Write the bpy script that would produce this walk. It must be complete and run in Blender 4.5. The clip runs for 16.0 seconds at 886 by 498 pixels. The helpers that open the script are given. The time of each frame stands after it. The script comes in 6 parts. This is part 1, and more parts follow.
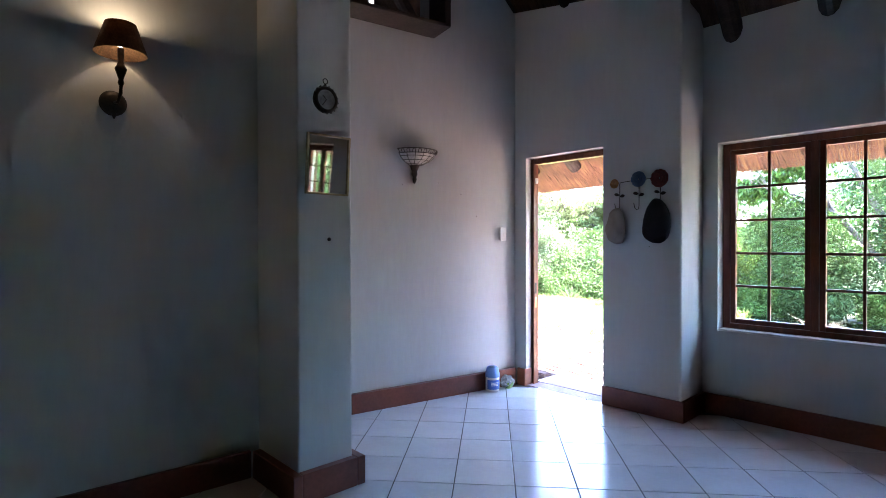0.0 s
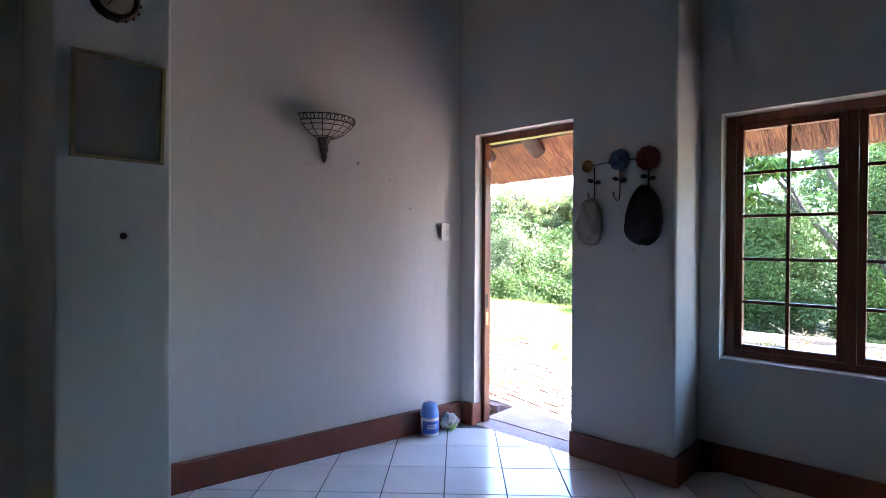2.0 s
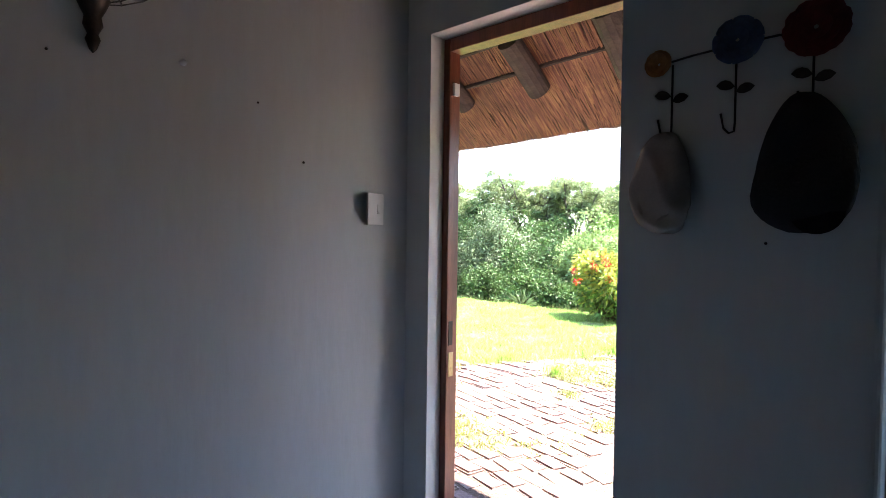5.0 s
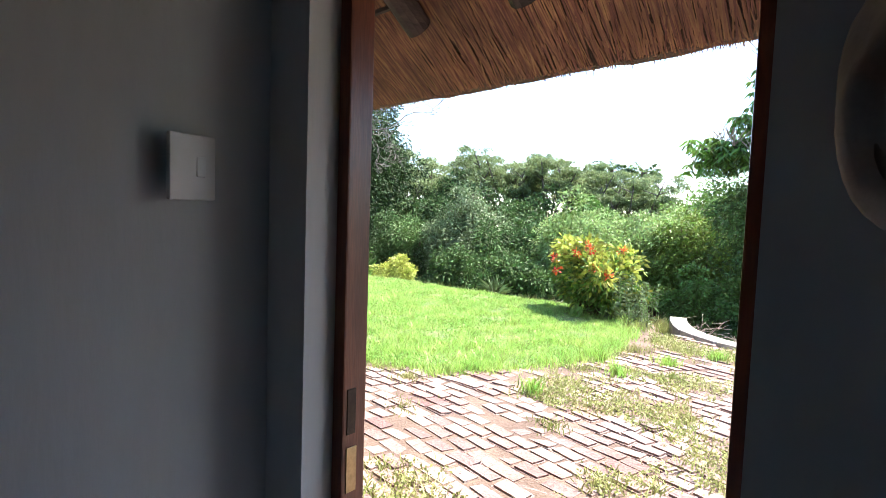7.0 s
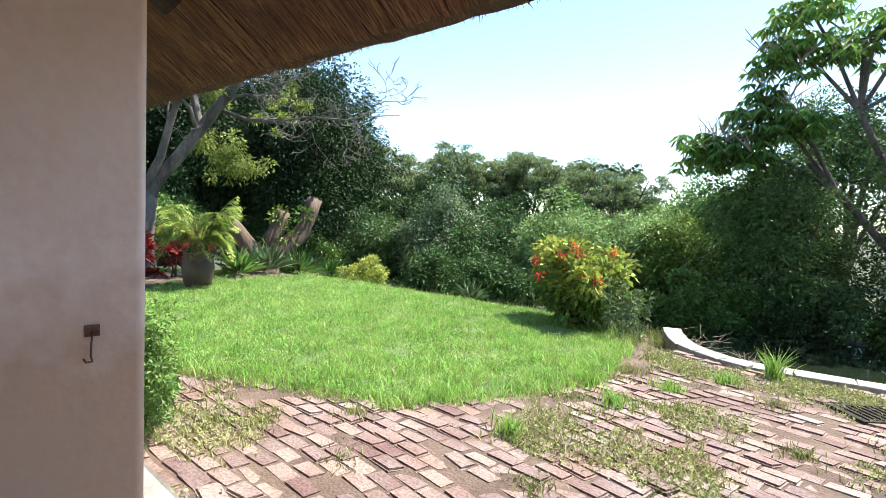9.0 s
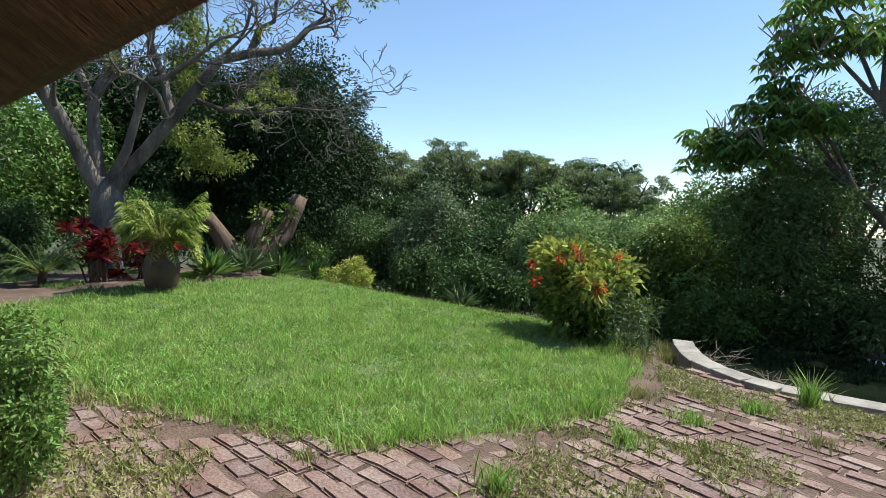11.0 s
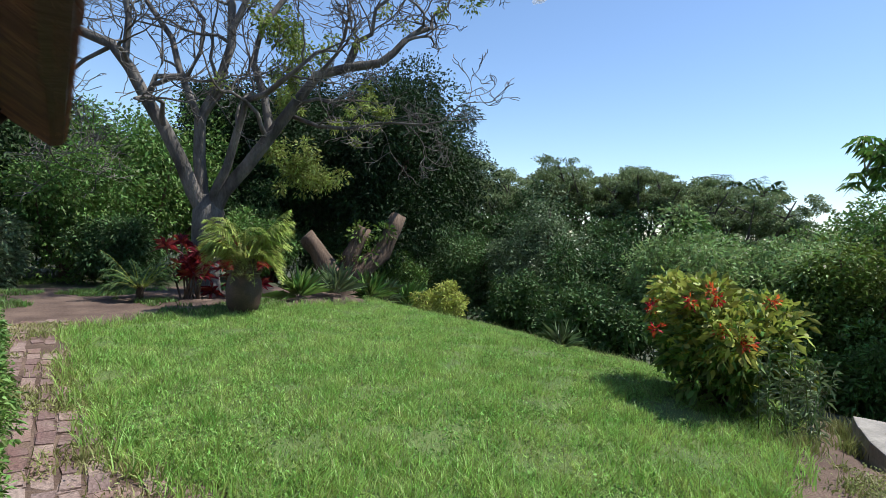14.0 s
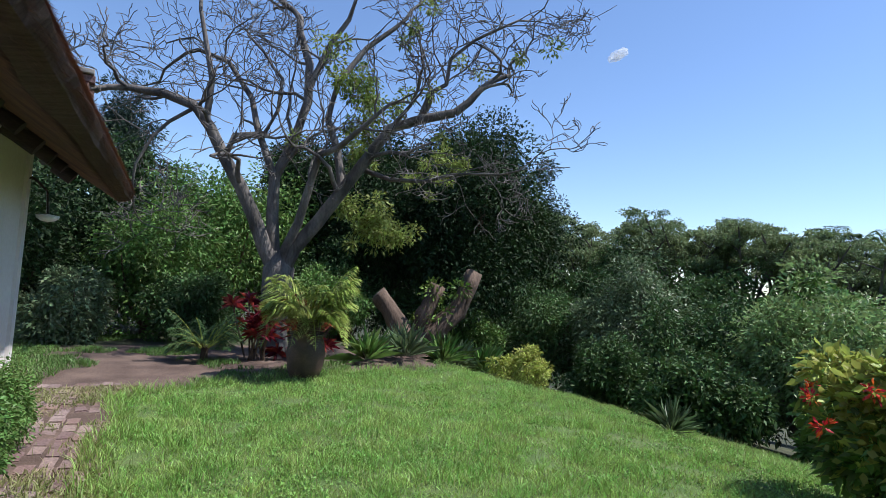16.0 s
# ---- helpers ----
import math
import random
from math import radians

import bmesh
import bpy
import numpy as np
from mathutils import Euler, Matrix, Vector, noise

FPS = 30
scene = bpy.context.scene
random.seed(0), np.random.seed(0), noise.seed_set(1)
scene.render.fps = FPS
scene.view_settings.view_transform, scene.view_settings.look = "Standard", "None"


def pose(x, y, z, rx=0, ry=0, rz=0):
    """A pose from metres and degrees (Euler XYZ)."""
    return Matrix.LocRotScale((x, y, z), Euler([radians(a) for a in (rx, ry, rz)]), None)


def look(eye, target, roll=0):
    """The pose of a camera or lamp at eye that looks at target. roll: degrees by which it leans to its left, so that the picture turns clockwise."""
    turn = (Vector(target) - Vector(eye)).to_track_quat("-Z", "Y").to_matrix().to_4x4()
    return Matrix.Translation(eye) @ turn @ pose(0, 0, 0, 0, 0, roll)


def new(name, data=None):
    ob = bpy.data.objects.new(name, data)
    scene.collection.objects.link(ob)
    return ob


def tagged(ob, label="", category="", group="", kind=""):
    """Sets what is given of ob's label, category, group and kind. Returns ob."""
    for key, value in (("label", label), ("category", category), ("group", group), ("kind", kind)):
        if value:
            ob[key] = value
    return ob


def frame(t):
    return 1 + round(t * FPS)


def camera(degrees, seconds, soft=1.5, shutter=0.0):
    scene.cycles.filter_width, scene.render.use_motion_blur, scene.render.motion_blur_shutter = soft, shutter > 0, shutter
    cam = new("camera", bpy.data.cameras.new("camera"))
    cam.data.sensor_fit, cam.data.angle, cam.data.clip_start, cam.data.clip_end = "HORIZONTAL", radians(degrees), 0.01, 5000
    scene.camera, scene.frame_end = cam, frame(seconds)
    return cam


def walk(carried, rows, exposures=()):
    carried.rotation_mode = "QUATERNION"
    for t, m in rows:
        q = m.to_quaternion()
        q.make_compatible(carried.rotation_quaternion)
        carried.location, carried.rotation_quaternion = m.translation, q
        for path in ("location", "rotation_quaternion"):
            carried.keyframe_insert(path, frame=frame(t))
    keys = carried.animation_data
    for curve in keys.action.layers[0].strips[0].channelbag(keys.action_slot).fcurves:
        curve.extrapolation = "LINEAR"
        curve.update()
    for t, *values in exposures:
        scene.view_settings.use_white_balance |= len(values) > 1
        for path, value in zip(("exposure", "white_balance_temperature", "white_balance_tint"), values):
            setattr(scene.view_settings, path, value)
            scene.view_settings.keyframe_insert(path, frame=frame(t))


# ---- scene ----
# The camera and its walk
cam = camera(80.0, 16.0, soft=0.6)
PATH = [
    (0, (3.034, -3.925, 1.295), (1.58, -2.552, 1.277), -0.1),
    (0.5, (2.857, -3.689, 1.288), (1.422, -2.297, 1.269), -0.0),
    (1, (2.691, -3.466, 1.28), (1.276, -2.053, 1.263), 0.1),
    (1.5, (2.553, -3.239, 1.277), (1.172, -1.792, 1.261), 0.1),
    (2, (2.449, -2.975, 1.304), (1.087, -1.51, 1.283), 0.3),
    (2.5, (2.301, -2.729, 1.295), (0.94, -1.264, 1.271), 0.4),
    (3, (2.13, -2.517, 1.298), (0.778, -1.043, 1.273), 0.5),
    (3.5, (1.954, -2.273, 1.293), (0.611, -0.792, 1.263), 0.7),
    (4, (1.797, -2.041, 1.301), (0.458, -0.556, 1.266), 0.7),
    (4.2, (1.727, -1.94, 1.281), (0.386, -0.457, 1.248), 0.8),
    (6.3, (1.06, -0.979, 1.31), (-0.211, 0.561, 1.196), 1.3),
    (6.5, (1.002, -0.888, 1.321), (-0.268, 0.652, 1.194), 1.8),
    (7, (0.88, -0.654, 1.313), (-0.369, 0.903, 1.182), 2.0),
    (7.5, (0.785, -0.427, 1.32), (-0.449, 1.142, 1.189), 1.9),
    (8, (0.668, -0.241, 1.296), (-0.548, 1.341, 1.166), 2.4),
    (8.5, (0.567, -0.073, 1.3), (-0.636, 1.519, 1.169), 2.4),
    (9, (0.482, 0.09, 1.286), (-0.711, 1.691, 1.157), 2.5),
    (9.2, (0.45, 0.169, 1.287), (-0.742, 1.77, 1.162), 2.5),
    (11.3, (0.145, 0.803, 1.264), (-1.035, 2.413, 1.137), 2.9),
    (11.5, (0.133, 0.873, 1.281), (-1.063, 2.47, 1.151), 3.0),
    (12, (0.09, 1.002, 1.279), (-1.166, 2.553, 1.147), 3.0),
    (12.5, (0.004, 1.147, 1.28), (-1.311, 2.647, 1.145), 3.2),
    (13, (-0.08, 1.281, 1.287), (-1.443, 2.737, 1.15), 3.3),
    (13.5, (-0.17, 1.438, 1.302), (-1.588, 2.844, 1.178), 3.5),
    (14, (-0.275, 1.561, 1.334), (-1.768, 2.89, 1.252), 3.8),
    (14.5, (-0.449, 1.696, 1.334), (-2.003, 2.956, 1.3), 3.8),
    (15, (-0.589, 1.792, 1.349), (-2.177, 3.007, 1.373), 3.9),
    (15.5, (-0.737, 1.918, 1.352), (-2.361, 3.084, 1.417), 3.9),
    (16, (-0.875, 2.037, 1.35), (-2.55, 3.124, 1.463), 3.9),
]
EXPOSURES = [(0, 5.3, 6450, 26), (2.5, 4.6, 6600, 25), (3.5, 4.2, 6650, 24), (4.2, 4.0, 6650, 20), (6.3, 2.85, 6700, 15), (7.0, 2.45, 6550, 12), (8.0, 2.1, 6350, 6), (8.5, 1.9, 6400, 6), (9.0, 1.62, 6500, 6), (9.2, 1.5, 6500, 6), (11.3, 0.55, 6500, 6), (12.5, 0.5, 6450, 7), (16, 0.45, 5950, 14)]
walk(cam, [(t, look(eye, target, roll)) for t, eye, target, roll in PATH], EXPOSURES)

# World, sun and light
SUN_AZ = math.atan2(0.54, 0.84)   # clockwise from +y
SUN_EL = radians(60)
world = bpy.data.worlds.new("world")
scene.world = world
world.use_nodes = True
wn = world.node_tree
wn.nodes.clear()
sky = wn.nodes.new("ShaderNodeTexSky")
sky.sky_type = "NISHITA"
sky.sun_disc = False
sky.sun_elevation = SUN_EL
sky.sun_rotation = SUN_AZ
sky.air_density, sky.dust_density, sky.ozone_density = 1.0, 0.1, 3.0
bg = wn.nodes.new("ShaderNodeBackground")
bg.inputs["Strength"].default_value = 0.13
wout = wn.nodes.new("ShaderNodeOutputWorld")
wn.links.new(sky.outputs[0], bg.inputs[0])
wn.links.new(bg.outputs[0], wout.inputs[0])
sun_data = bpy.data.lights.new("sun", "SUN")
sun_data.energy, sun_data.angle, sun_data.color = 4.8, radians(0.53), (1.0, 0.95, 0.87)
sun = new("sun", sun_data)
sun.matrix_world = look((math.sin(SUN_AZ) * 30, math.cos(SUN_AZ) * 30, math.tan(SUN_EL) * 30), (0, 0, 0))

# Materials


def mat(name, c1, c2, rough=0.6, scale=3.0, fine=60.0, bump=0.2, dist=0.004, metal=0.0, stretch=(1, 1, 1), rand=0.0, island=0.0, trans=0.0, spec=0.5, world=False, amount=0.5):
    m = bpy.data.materials.new(name)
    m.use_nodes = True
    n, l = m.node_tree.nodes, m.node_tree.links
    p = n["Principled BSDF"]
    p.inputs["Roughness"].default_value = rough
    p.inputs["Metallic"].default_value = metal
    p.inputs["Specular IOR Level"].default_value = spec
    co = n.new("ShaderNodeTexCoord")
    mp = n.new("ShaderNodeMapping")
    mp.inputs["Scale"].default_value = stretch
    l.new(n.new("ShaderNodeNewGeometry").outputs["Position"] if world else co.outputs["Object"], mp.inputs[0])
    big = n.new("ShaderNodeTexNoise")
    big.inputs["Scale"].default_value, big.inputs["Detail"].default_value = scale, 5
    small = n.new("ShaderNodeTexNoise")
    small.inputs["Scale"].default_value, small.inputs["Detail"].default_value = fine, 4
    for t in (big, small):
        l.new(mp.outputs[0], t.inputs["Vector"])
    ramp = n.new("ShaderNodeMapRange")
    ramp.inputs[1].default_value, ramp.inputs[2].default_value = 0.35, 0.68
    l.new(big.outputs[0], ramp.inputs[0])
    mix = n.new("ShaderNodeMix")
    mix.data_type = "RGBA"
    mix.inputs[6].default_value, mix.inputs[7].default_value = (*c1, 1), (*c2, 1)
    l.new(ramp.outputs[0], mix.inputs[0])
    col = mix.outputs[2]
    grain = n.new("ShaderNodeMix")
    grain.data_type, grain.blend_type = "RGBA", "OVERLAY"
    grain.inputs[0].default_value = amount
    l.new(col, grain.inputs[6])
    l.new(small.outputs[0], grain.inputs[7])
    col = grain.outputs[2]
    if rand or island:
        hsv = n.new("ShaderNodeHueSaturation")
        src = n.new("ShaderNodeNewGeometry") if island else n.new("ShaderNodeObjectInfo")
        k = island or rand
        mr = n.new("ShaderNodeMapRange")
        mr.inputs[3].default_value, mr.inputs[4].default_value = 1 - k, 1 + k
        l.new(src.outputs["Random Per Island" if island else "Random"], mr.inputs[0])
        l.new(mr.outputs[0], hsv.inputs["Value"])
        mh = n.new("ShaderNodeMapRange")
        mh.inputs[3].default_value, mh.inputs[4].default_value = 0.5 - k * 0.06, 0.5 + k * 0.05
        l.new(src.outputs["Random Per Island" if island else "Random"], mh.inputs[0])
        l.new(mh.outputs[0], hsv.inputs["Hue"])
        l.new(col, hsv.inputs["Color"])
        col = hsv.outputs[0]
    l.new(col, p.inputs["Base Color"])
    if bump:
        b = n.new("ShaderNodeBump")
        b.inputs["Strength"].default_value, b.inputs["Distance"].default_value = bump, dist
        l.new(small.outputs[0], b.inputs["Height"])
        l.new(b.outputs[0], p.inputs["Normal"])
    if trans:
        tr = n.new("ShaderNodeBsdfTranslucent")
        l.new(col, tr.inputs[0])
        mx = n.new("ShaderNodeMixShader")
        mx.inputs[0].default_value = trans
        l.new(p.outputs[0], mx.inputs[1])
        l.new(tr.outputs[0], mx.inputs[2])
        l.new(mx.outputs[0], n["Material Output"].inputs[0])
    return m


def leaf(name, c1, c2, rough=0.5, island=0.45, trans=0.3):
    return mat(name, c1, c2, rough, 0.6, 9, 0, 0, island=island, trans=trans, amount=0.25, spec=0.3)


def glass_mat():
    m = bpy.data.materials.new("window glass")
    m.use_nodes = True
    n, l = m.node_tree.nodes, m.node_tree.links
    n.clear()
    out, mx = n.new("ShaderNodeOutputMaterial"), n.new("ShaderNodeMixShader")
    tr, gl, fr = n.new("ShaderNodeBsdfTransparent"), n.new("ShaderNodeBsdfGlossy"), n.new("ShaderNodeMath")
    tr.inputs[0].default_value = (0.86, 0.93, 0.92, 1)
    gl.inputs["Roughness"].default_value = 0.02
    lw = n.new("ShaderNodeLayerWeight")
    fr.operation = "MULTIPLY_ADD"
    fr.inputs[1].default_value, fr.inputs[2].default_value = 0.35, 0.02
    lw.inputs["Blend"].default_value = 0.15
    l.new(lw.outputs["Facing"], fr.inputs[0])
    l.new(fr.outputs[0], mx.inputs[0])
    l.new(tr.outputs[0], mx.inputs[1])
    l.new(gl.outputs[0], mx.inputs[2])
    l.new(mx.outputs[0], out.inputs[0])
    return m


M_WALL = mat("painted plaster", (0.56, 0.56, 0.53), (0.64, 0.63, 0.60), 0.75, 1.4, 30, 0.27, 0.006, stretch=(1, 1, 0.2), amount=0.08)
M_WALL_OUT = mat("outside plaster", (0.66, 0.61, 0.56), (0.74, 0.69, 0.64), 0.8, 1.8, 30, 0.4, 0.006, amount=0.2)
M_SKIRT = mat("red skirting", (0.16, 0.045, 0.025), (0.22, 0.065, 0.035), 0.35, 4, 45, 0.15, 0.003, amount=0.3)
M_TILE = mat("white floor tile", (0.62, 0.62, 0.63), (0.70, 0.70, 0.70), 0.16, 2.5, 30, 0.03, 0.001, rand=0.04, amount=0.12)
M_GROUT = mat("dark grout", (0.06, 0.06, 0.06), (0.12, 0.11, 0.10), 0.9, 9, 120, 0.3, 0.002)
M_WOOD = mat("varnished red-brown wood", (0.13, 0.035, 0.018), (0.22, 0.065, 0.030), 0.32, 3, 26, 0.25, 0.002, stretch=(9, 9, 0.8), amount=0.5)
M_THATCH = mat("thatch", (0.082, 0.046, 0.030), (0.14, 0.084, 0.055), 0.85, 3, 30, 0.9, 0.03, stretch=(14, 2, 2), amount=0.8)
M_REED = mat("thatching reed", (0.115, 0.048, 0.024), (0.245, 0.112, 0.054), 0.7, 3, 20, 0, 0, island=0.45, amount=0.3)
M_POLE = mat("weathered roof pole", (0.03, 0.021, 0.017), (0.06, 0.041, 0.032), 0.8, 5, 40, 0.5, 0.006, stretch=(1, 1, 4))
M_BRICK = mat("clay paver", (0.17, 0.099, 0.081), (0.25, 0.188, 0.165), 0.9, 2.6, 60, 0.9, 0.010, rand=0.27, amount=0.85, world=True)
M_BRICK_J = mat("clay paver far", (0.17, 0.099, 0.081), (0.25, 0.188, 0.165), 0.9, 2.6, 60, 0.9, 0.010, island=0.27, amount=0.85, world=True)
M_SOIL = mat("dry soil", (0.08, 0.050, 0.036), (0.165, 0.112, 0.082), 0.95, 2.2, 60, 0.7, 0.02, amount=0.6)
M_SCREED = mat("dusty pink cement", (0.36, 0.28, 0.26), (0.46, 0.37, 0.345), 0.85, 3, 60, 0.4, 0.005, amount=0.4)
M_TURF = mat("turf", (0.07, 0.12, 0.025), (0.12, 0.16, 0.045), 0.95, 3, 50, 0.6, 0.02, amount=0.6)
M_CONC = mat("pale concrete", (0.21, 0.195, 0.17), (0.35, 0.325, 0.285), 0.85, 4, 50, 0.5, 0.006, amount=0.4)
M_BARK = mat("grey bark", (0.066, 0.058, 0.050), (0.20, 0.178, 0.155), 0.9, 4, 35, 0.8, 0.02, stretch=(1, 1, 0.35), amount=0.5)
M_BARK_D = mat("brown bark", (0.075, 0.050, 0.034), (0.17, 0.115, 0.08), 0.9, 4, 35, 0.8, 0.02, stretch=(1, 1, 0.35), amount=0.5)
M_IRON = mat("dark iron", (0.03, 0.024, 0.02), (0.06, 0.045, 0.035), 0.45, 12, 80, 0.3, 0.002, metal=0.7)
M_BRASS = mat("aged brass", (0.32, 0.25, 0.13), (0.42, 0.34, 0.20), 0.38, 12, 80, 0.1, 0.001, metal=0.9)
M_WHITE = mat("white plastic", (0.74, 0.72, 0.70), (0.80, 0.78, 0.76), 0.35, 3, 30, 0, 0, amount=0.05)
M_SWITCH = mat("yellowed plastic", (0.60, 0.56, 0.52), (0.66, 0.62, 0.57), 0.4, 3, 30, 0, 0, amount=0.05)
M_GLASS = glass_mat()
M_WATER = mat("dark pond water", (0.008, 0.012, 0.008), (0.015, 0.022, 0.012), 0.06, 2, 6, 0.15, 0.01)
M_GRASS = mat("grass blade", (0.225, 0.395, 0.078), (0.37, 0.50, 0.13), 0.5, 3.5, 14, 0, 0, island=0.5, trans=0.45, amount=0.2)
M_WEED = mat("weed blade", (0.19, 0.23, 0.06), (0.36, 0.34, 0.15), 0.6, 2, 9, 0, 0, island=0.35, trans=0.3, amount=0.2)
M_LEAF = leaf("mid green leaf", (0.085, 0.165, 0.036), (0.17, 0.28, 0.065), trans=0.25)
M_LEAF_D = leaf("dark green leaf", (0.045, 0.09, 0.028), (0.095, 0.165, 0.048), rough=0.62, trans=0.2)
M_LEAF_L = leaf("light green leaf", (0.10, 0.17, 0.03), (0.17, 0.25, 0.05))
M_LEAF_G = leaf("grey green leaf", (0.10, 0.155, 0.07), (0.19, 0.25, 0.12), rough=0.42, trans=0.2)
M_LEAF_Y = leaf("yellow green leaf", (0.27, 0.33, 0.055), (0.43, 0.45, 0.11))
M_LEAF_B = leaf("blue green needle", (0.03, 0.055, 0.035), (0.055, 0.085, 0.06))
M_RED = leaf("scarlet petal", (0.50, 0.03, 0.02), (0.66, 0.07, 0.03), trans=0.3)
M_ORANGE = leaf("orange petal", (0.60, 0.09, 0.03), (0.72, 0.18, 0.07), trans=0.3)
M_PALM = leaf("palm leaflet", (0.22, 0.30, 0.06), (0.36, 0.42, 0.11))
M_LEAF_F = leaf("feathery grey-yellow leaf", (0.15, 0.205, 0.085), (0.25, 0.31, 0.135))
M_CLOVER = leaf("lawn clover", (0.15, 0.31, 0.06), (0.25, 0.40, 0.10), rough=0.8)
M_MAT = leaf("pale weed leaf", (0.24, 0.28, 0.08), (0.36, 0.37, 0.15))
M_LEAF_S = leaf("soft light leaf", (0.19, 0.29, 0.10), (0.29, 0.40, 0.15))
M_POT = mat("brown clay pot", (0.055, 0.032, 0.025), (0.10, 0.056, 0.042), 0.6, 6, 50, 0.4, 0.006)
# Tone of the dark trees; also puts shade into two hedge shrubs.
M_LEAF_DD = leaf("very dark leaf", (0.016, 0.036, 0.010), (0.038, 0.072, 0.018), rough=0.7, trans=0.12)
M_CORD = leaf("scarlet cordyline leaf", (0.20, 0.018, 0.020), (0.38, 0.042, 0.036))
M_UNDER = mat("leaf litter and low growth", (0.03, 0.035, 0.015), (0.07, 0.075, 0.03), 0.95, 1.5, 12, 0.6, 0.05, amount=0.6)
M_TWIG = mat("dry twig", (0.20, 0.16, 0.12), (0.32, 0.26, 0.20), 0.9, 6, 50, 0, 0)

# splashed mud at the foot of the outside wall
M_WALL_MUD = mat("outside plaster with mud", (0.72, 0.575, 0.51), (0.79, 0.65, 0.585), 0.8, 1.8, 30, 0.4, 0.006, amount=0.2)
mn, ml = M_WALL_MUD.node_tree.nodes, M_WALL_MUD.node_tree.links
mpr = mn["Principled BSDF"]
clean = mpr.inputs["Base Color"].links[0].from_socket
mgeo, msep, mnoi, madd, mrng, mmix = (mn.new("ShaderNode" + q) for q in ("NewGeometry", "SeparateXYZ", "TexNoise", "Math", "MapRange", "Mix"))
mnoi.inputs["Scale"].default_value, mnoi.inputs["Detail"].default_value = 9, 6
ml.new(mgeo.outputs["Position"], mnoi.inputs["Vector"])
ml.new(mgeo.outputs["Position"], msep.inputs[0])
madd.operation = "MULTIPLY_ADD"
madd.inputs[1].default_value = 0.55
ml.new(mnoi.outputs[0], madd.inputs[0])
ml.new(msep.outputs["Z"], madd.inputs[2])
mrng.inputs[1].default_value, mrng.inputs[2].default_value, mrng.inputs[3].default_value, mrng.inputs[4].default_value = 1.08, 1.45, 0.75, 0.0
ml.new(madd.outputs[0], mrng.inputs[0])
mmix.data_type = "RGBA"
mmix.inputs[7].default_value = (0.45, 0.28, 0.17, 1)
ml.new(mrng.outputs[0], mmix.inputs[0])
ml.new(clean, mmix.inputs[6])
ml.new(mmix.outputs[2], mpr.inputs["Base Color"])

# Building helpers


def part(name, bm, material, parent=None, label="", smooth=False):
    me = bpy.data.meshes.new(name)
    bm.to_mesh(me)
    bm.free()
    me.materials.append(material)
    if smooth:
        me.polygons.foreach_set("use_smooth", [True] * len(me.polygons))
    ob = new(name, me)
    if parent:
        ob.parent = parent
        ob.matrix_parent_inverse = parent.matrix_world.inverted()
    if label:
        ob["label"] = label
    return ob


def thing(name, at, label, category, group="", kind="", rz=0.0):
    e = new(name)
    e.empty_display_size = 0.1
    e.matrix_world = pose(*at, 0, 0, rz)
    return tagged(e, label, category, group, kind)


def box(bm, x0, y0, z0, x1, y1, z1, bevel=0.0, m=None):
    vs = [bm.verts.new((x, y, z)) for x in (x0, x1) for y in (y0, y1) for z in (z0, z1)]
    q = [(0, 1, 3, 2), (4, 6, 7, 5), (0, 4, 5, 1), (2, 3, 7, 6), (0, 2, 6, 4), (1, 5, 7, 3)]
    fs = [bm.faces.new([vs[i] for i in f]) for f in q]
    if bevel:
        es = {e for f in fs for e in f.edges}
        r = bmesh.ops.bevel(bm, geom=list(es), offset=bevel, segments=2, affect="EDGES", profile=0.6)
        vs = list({v for f in r["faces"] for v in f.verts} | {v for v in vs if v.is_valid})
    if m is not None:
        for v in vs:
            if v.is_valid:
                v.co = m @ v.co
    return vs


def tube(bm, pts, radii, n=8, cap=True, squash=1.0):
    rings, up = [], Vector((0.13, 0.21, 1)).normalized()
    pts = [Vector(p) for p in pts]
    for i, p in enumerate(pts):
        d = (pts[min(i + 1, len(pts) - 1)] - pts[max(i - 1, 0)]).normalized()
        u = d.cross(up)
        u = u.normalized() if u.length > 1e-3 else Vector((1, 0, 0))
        v = d.cross(u)
        rings.append([bm.verts.new(p + float(radii[i]) * (math.cos(a) * u + squash * math.sin(a) * v)) for a in (2 * math.pi * k / n for k in range(n))])
    for a, b in zip(rings, rings[1:]):
        for k in range(n):
            bm.faces.new((a[k], a[(k + 1) % n], b[(k + 1) % n], b[k]))
    if cap:
        bm.faces.new(rings[0][::-1])
        bm.faces.new(rings[-1])


def lathe(bm, prof, n=24, at=(0, 0, 0), arc=2 * math.pi, m=None):
    full = abs(arc - 2 * math.pi) < 1e-6
    k = n if full else n + 1
    rings = [[bm.verts.new((at[0] + r * math.cos(arc * i / n), at[1] + r * math.sin(arc * i / n), at[2] + z)) for i in range(k)] for r, z in prof]
    for a, b in zip(rings, rings[1:]):
        for i in range(n):
            j = (i + 1) % k
            bm.faces.new((a[i], a[j], b[j], b[i]))
    if m is not None:
        for r in rings:
            for v in r:
                v.co = m @ v.co
    return rings


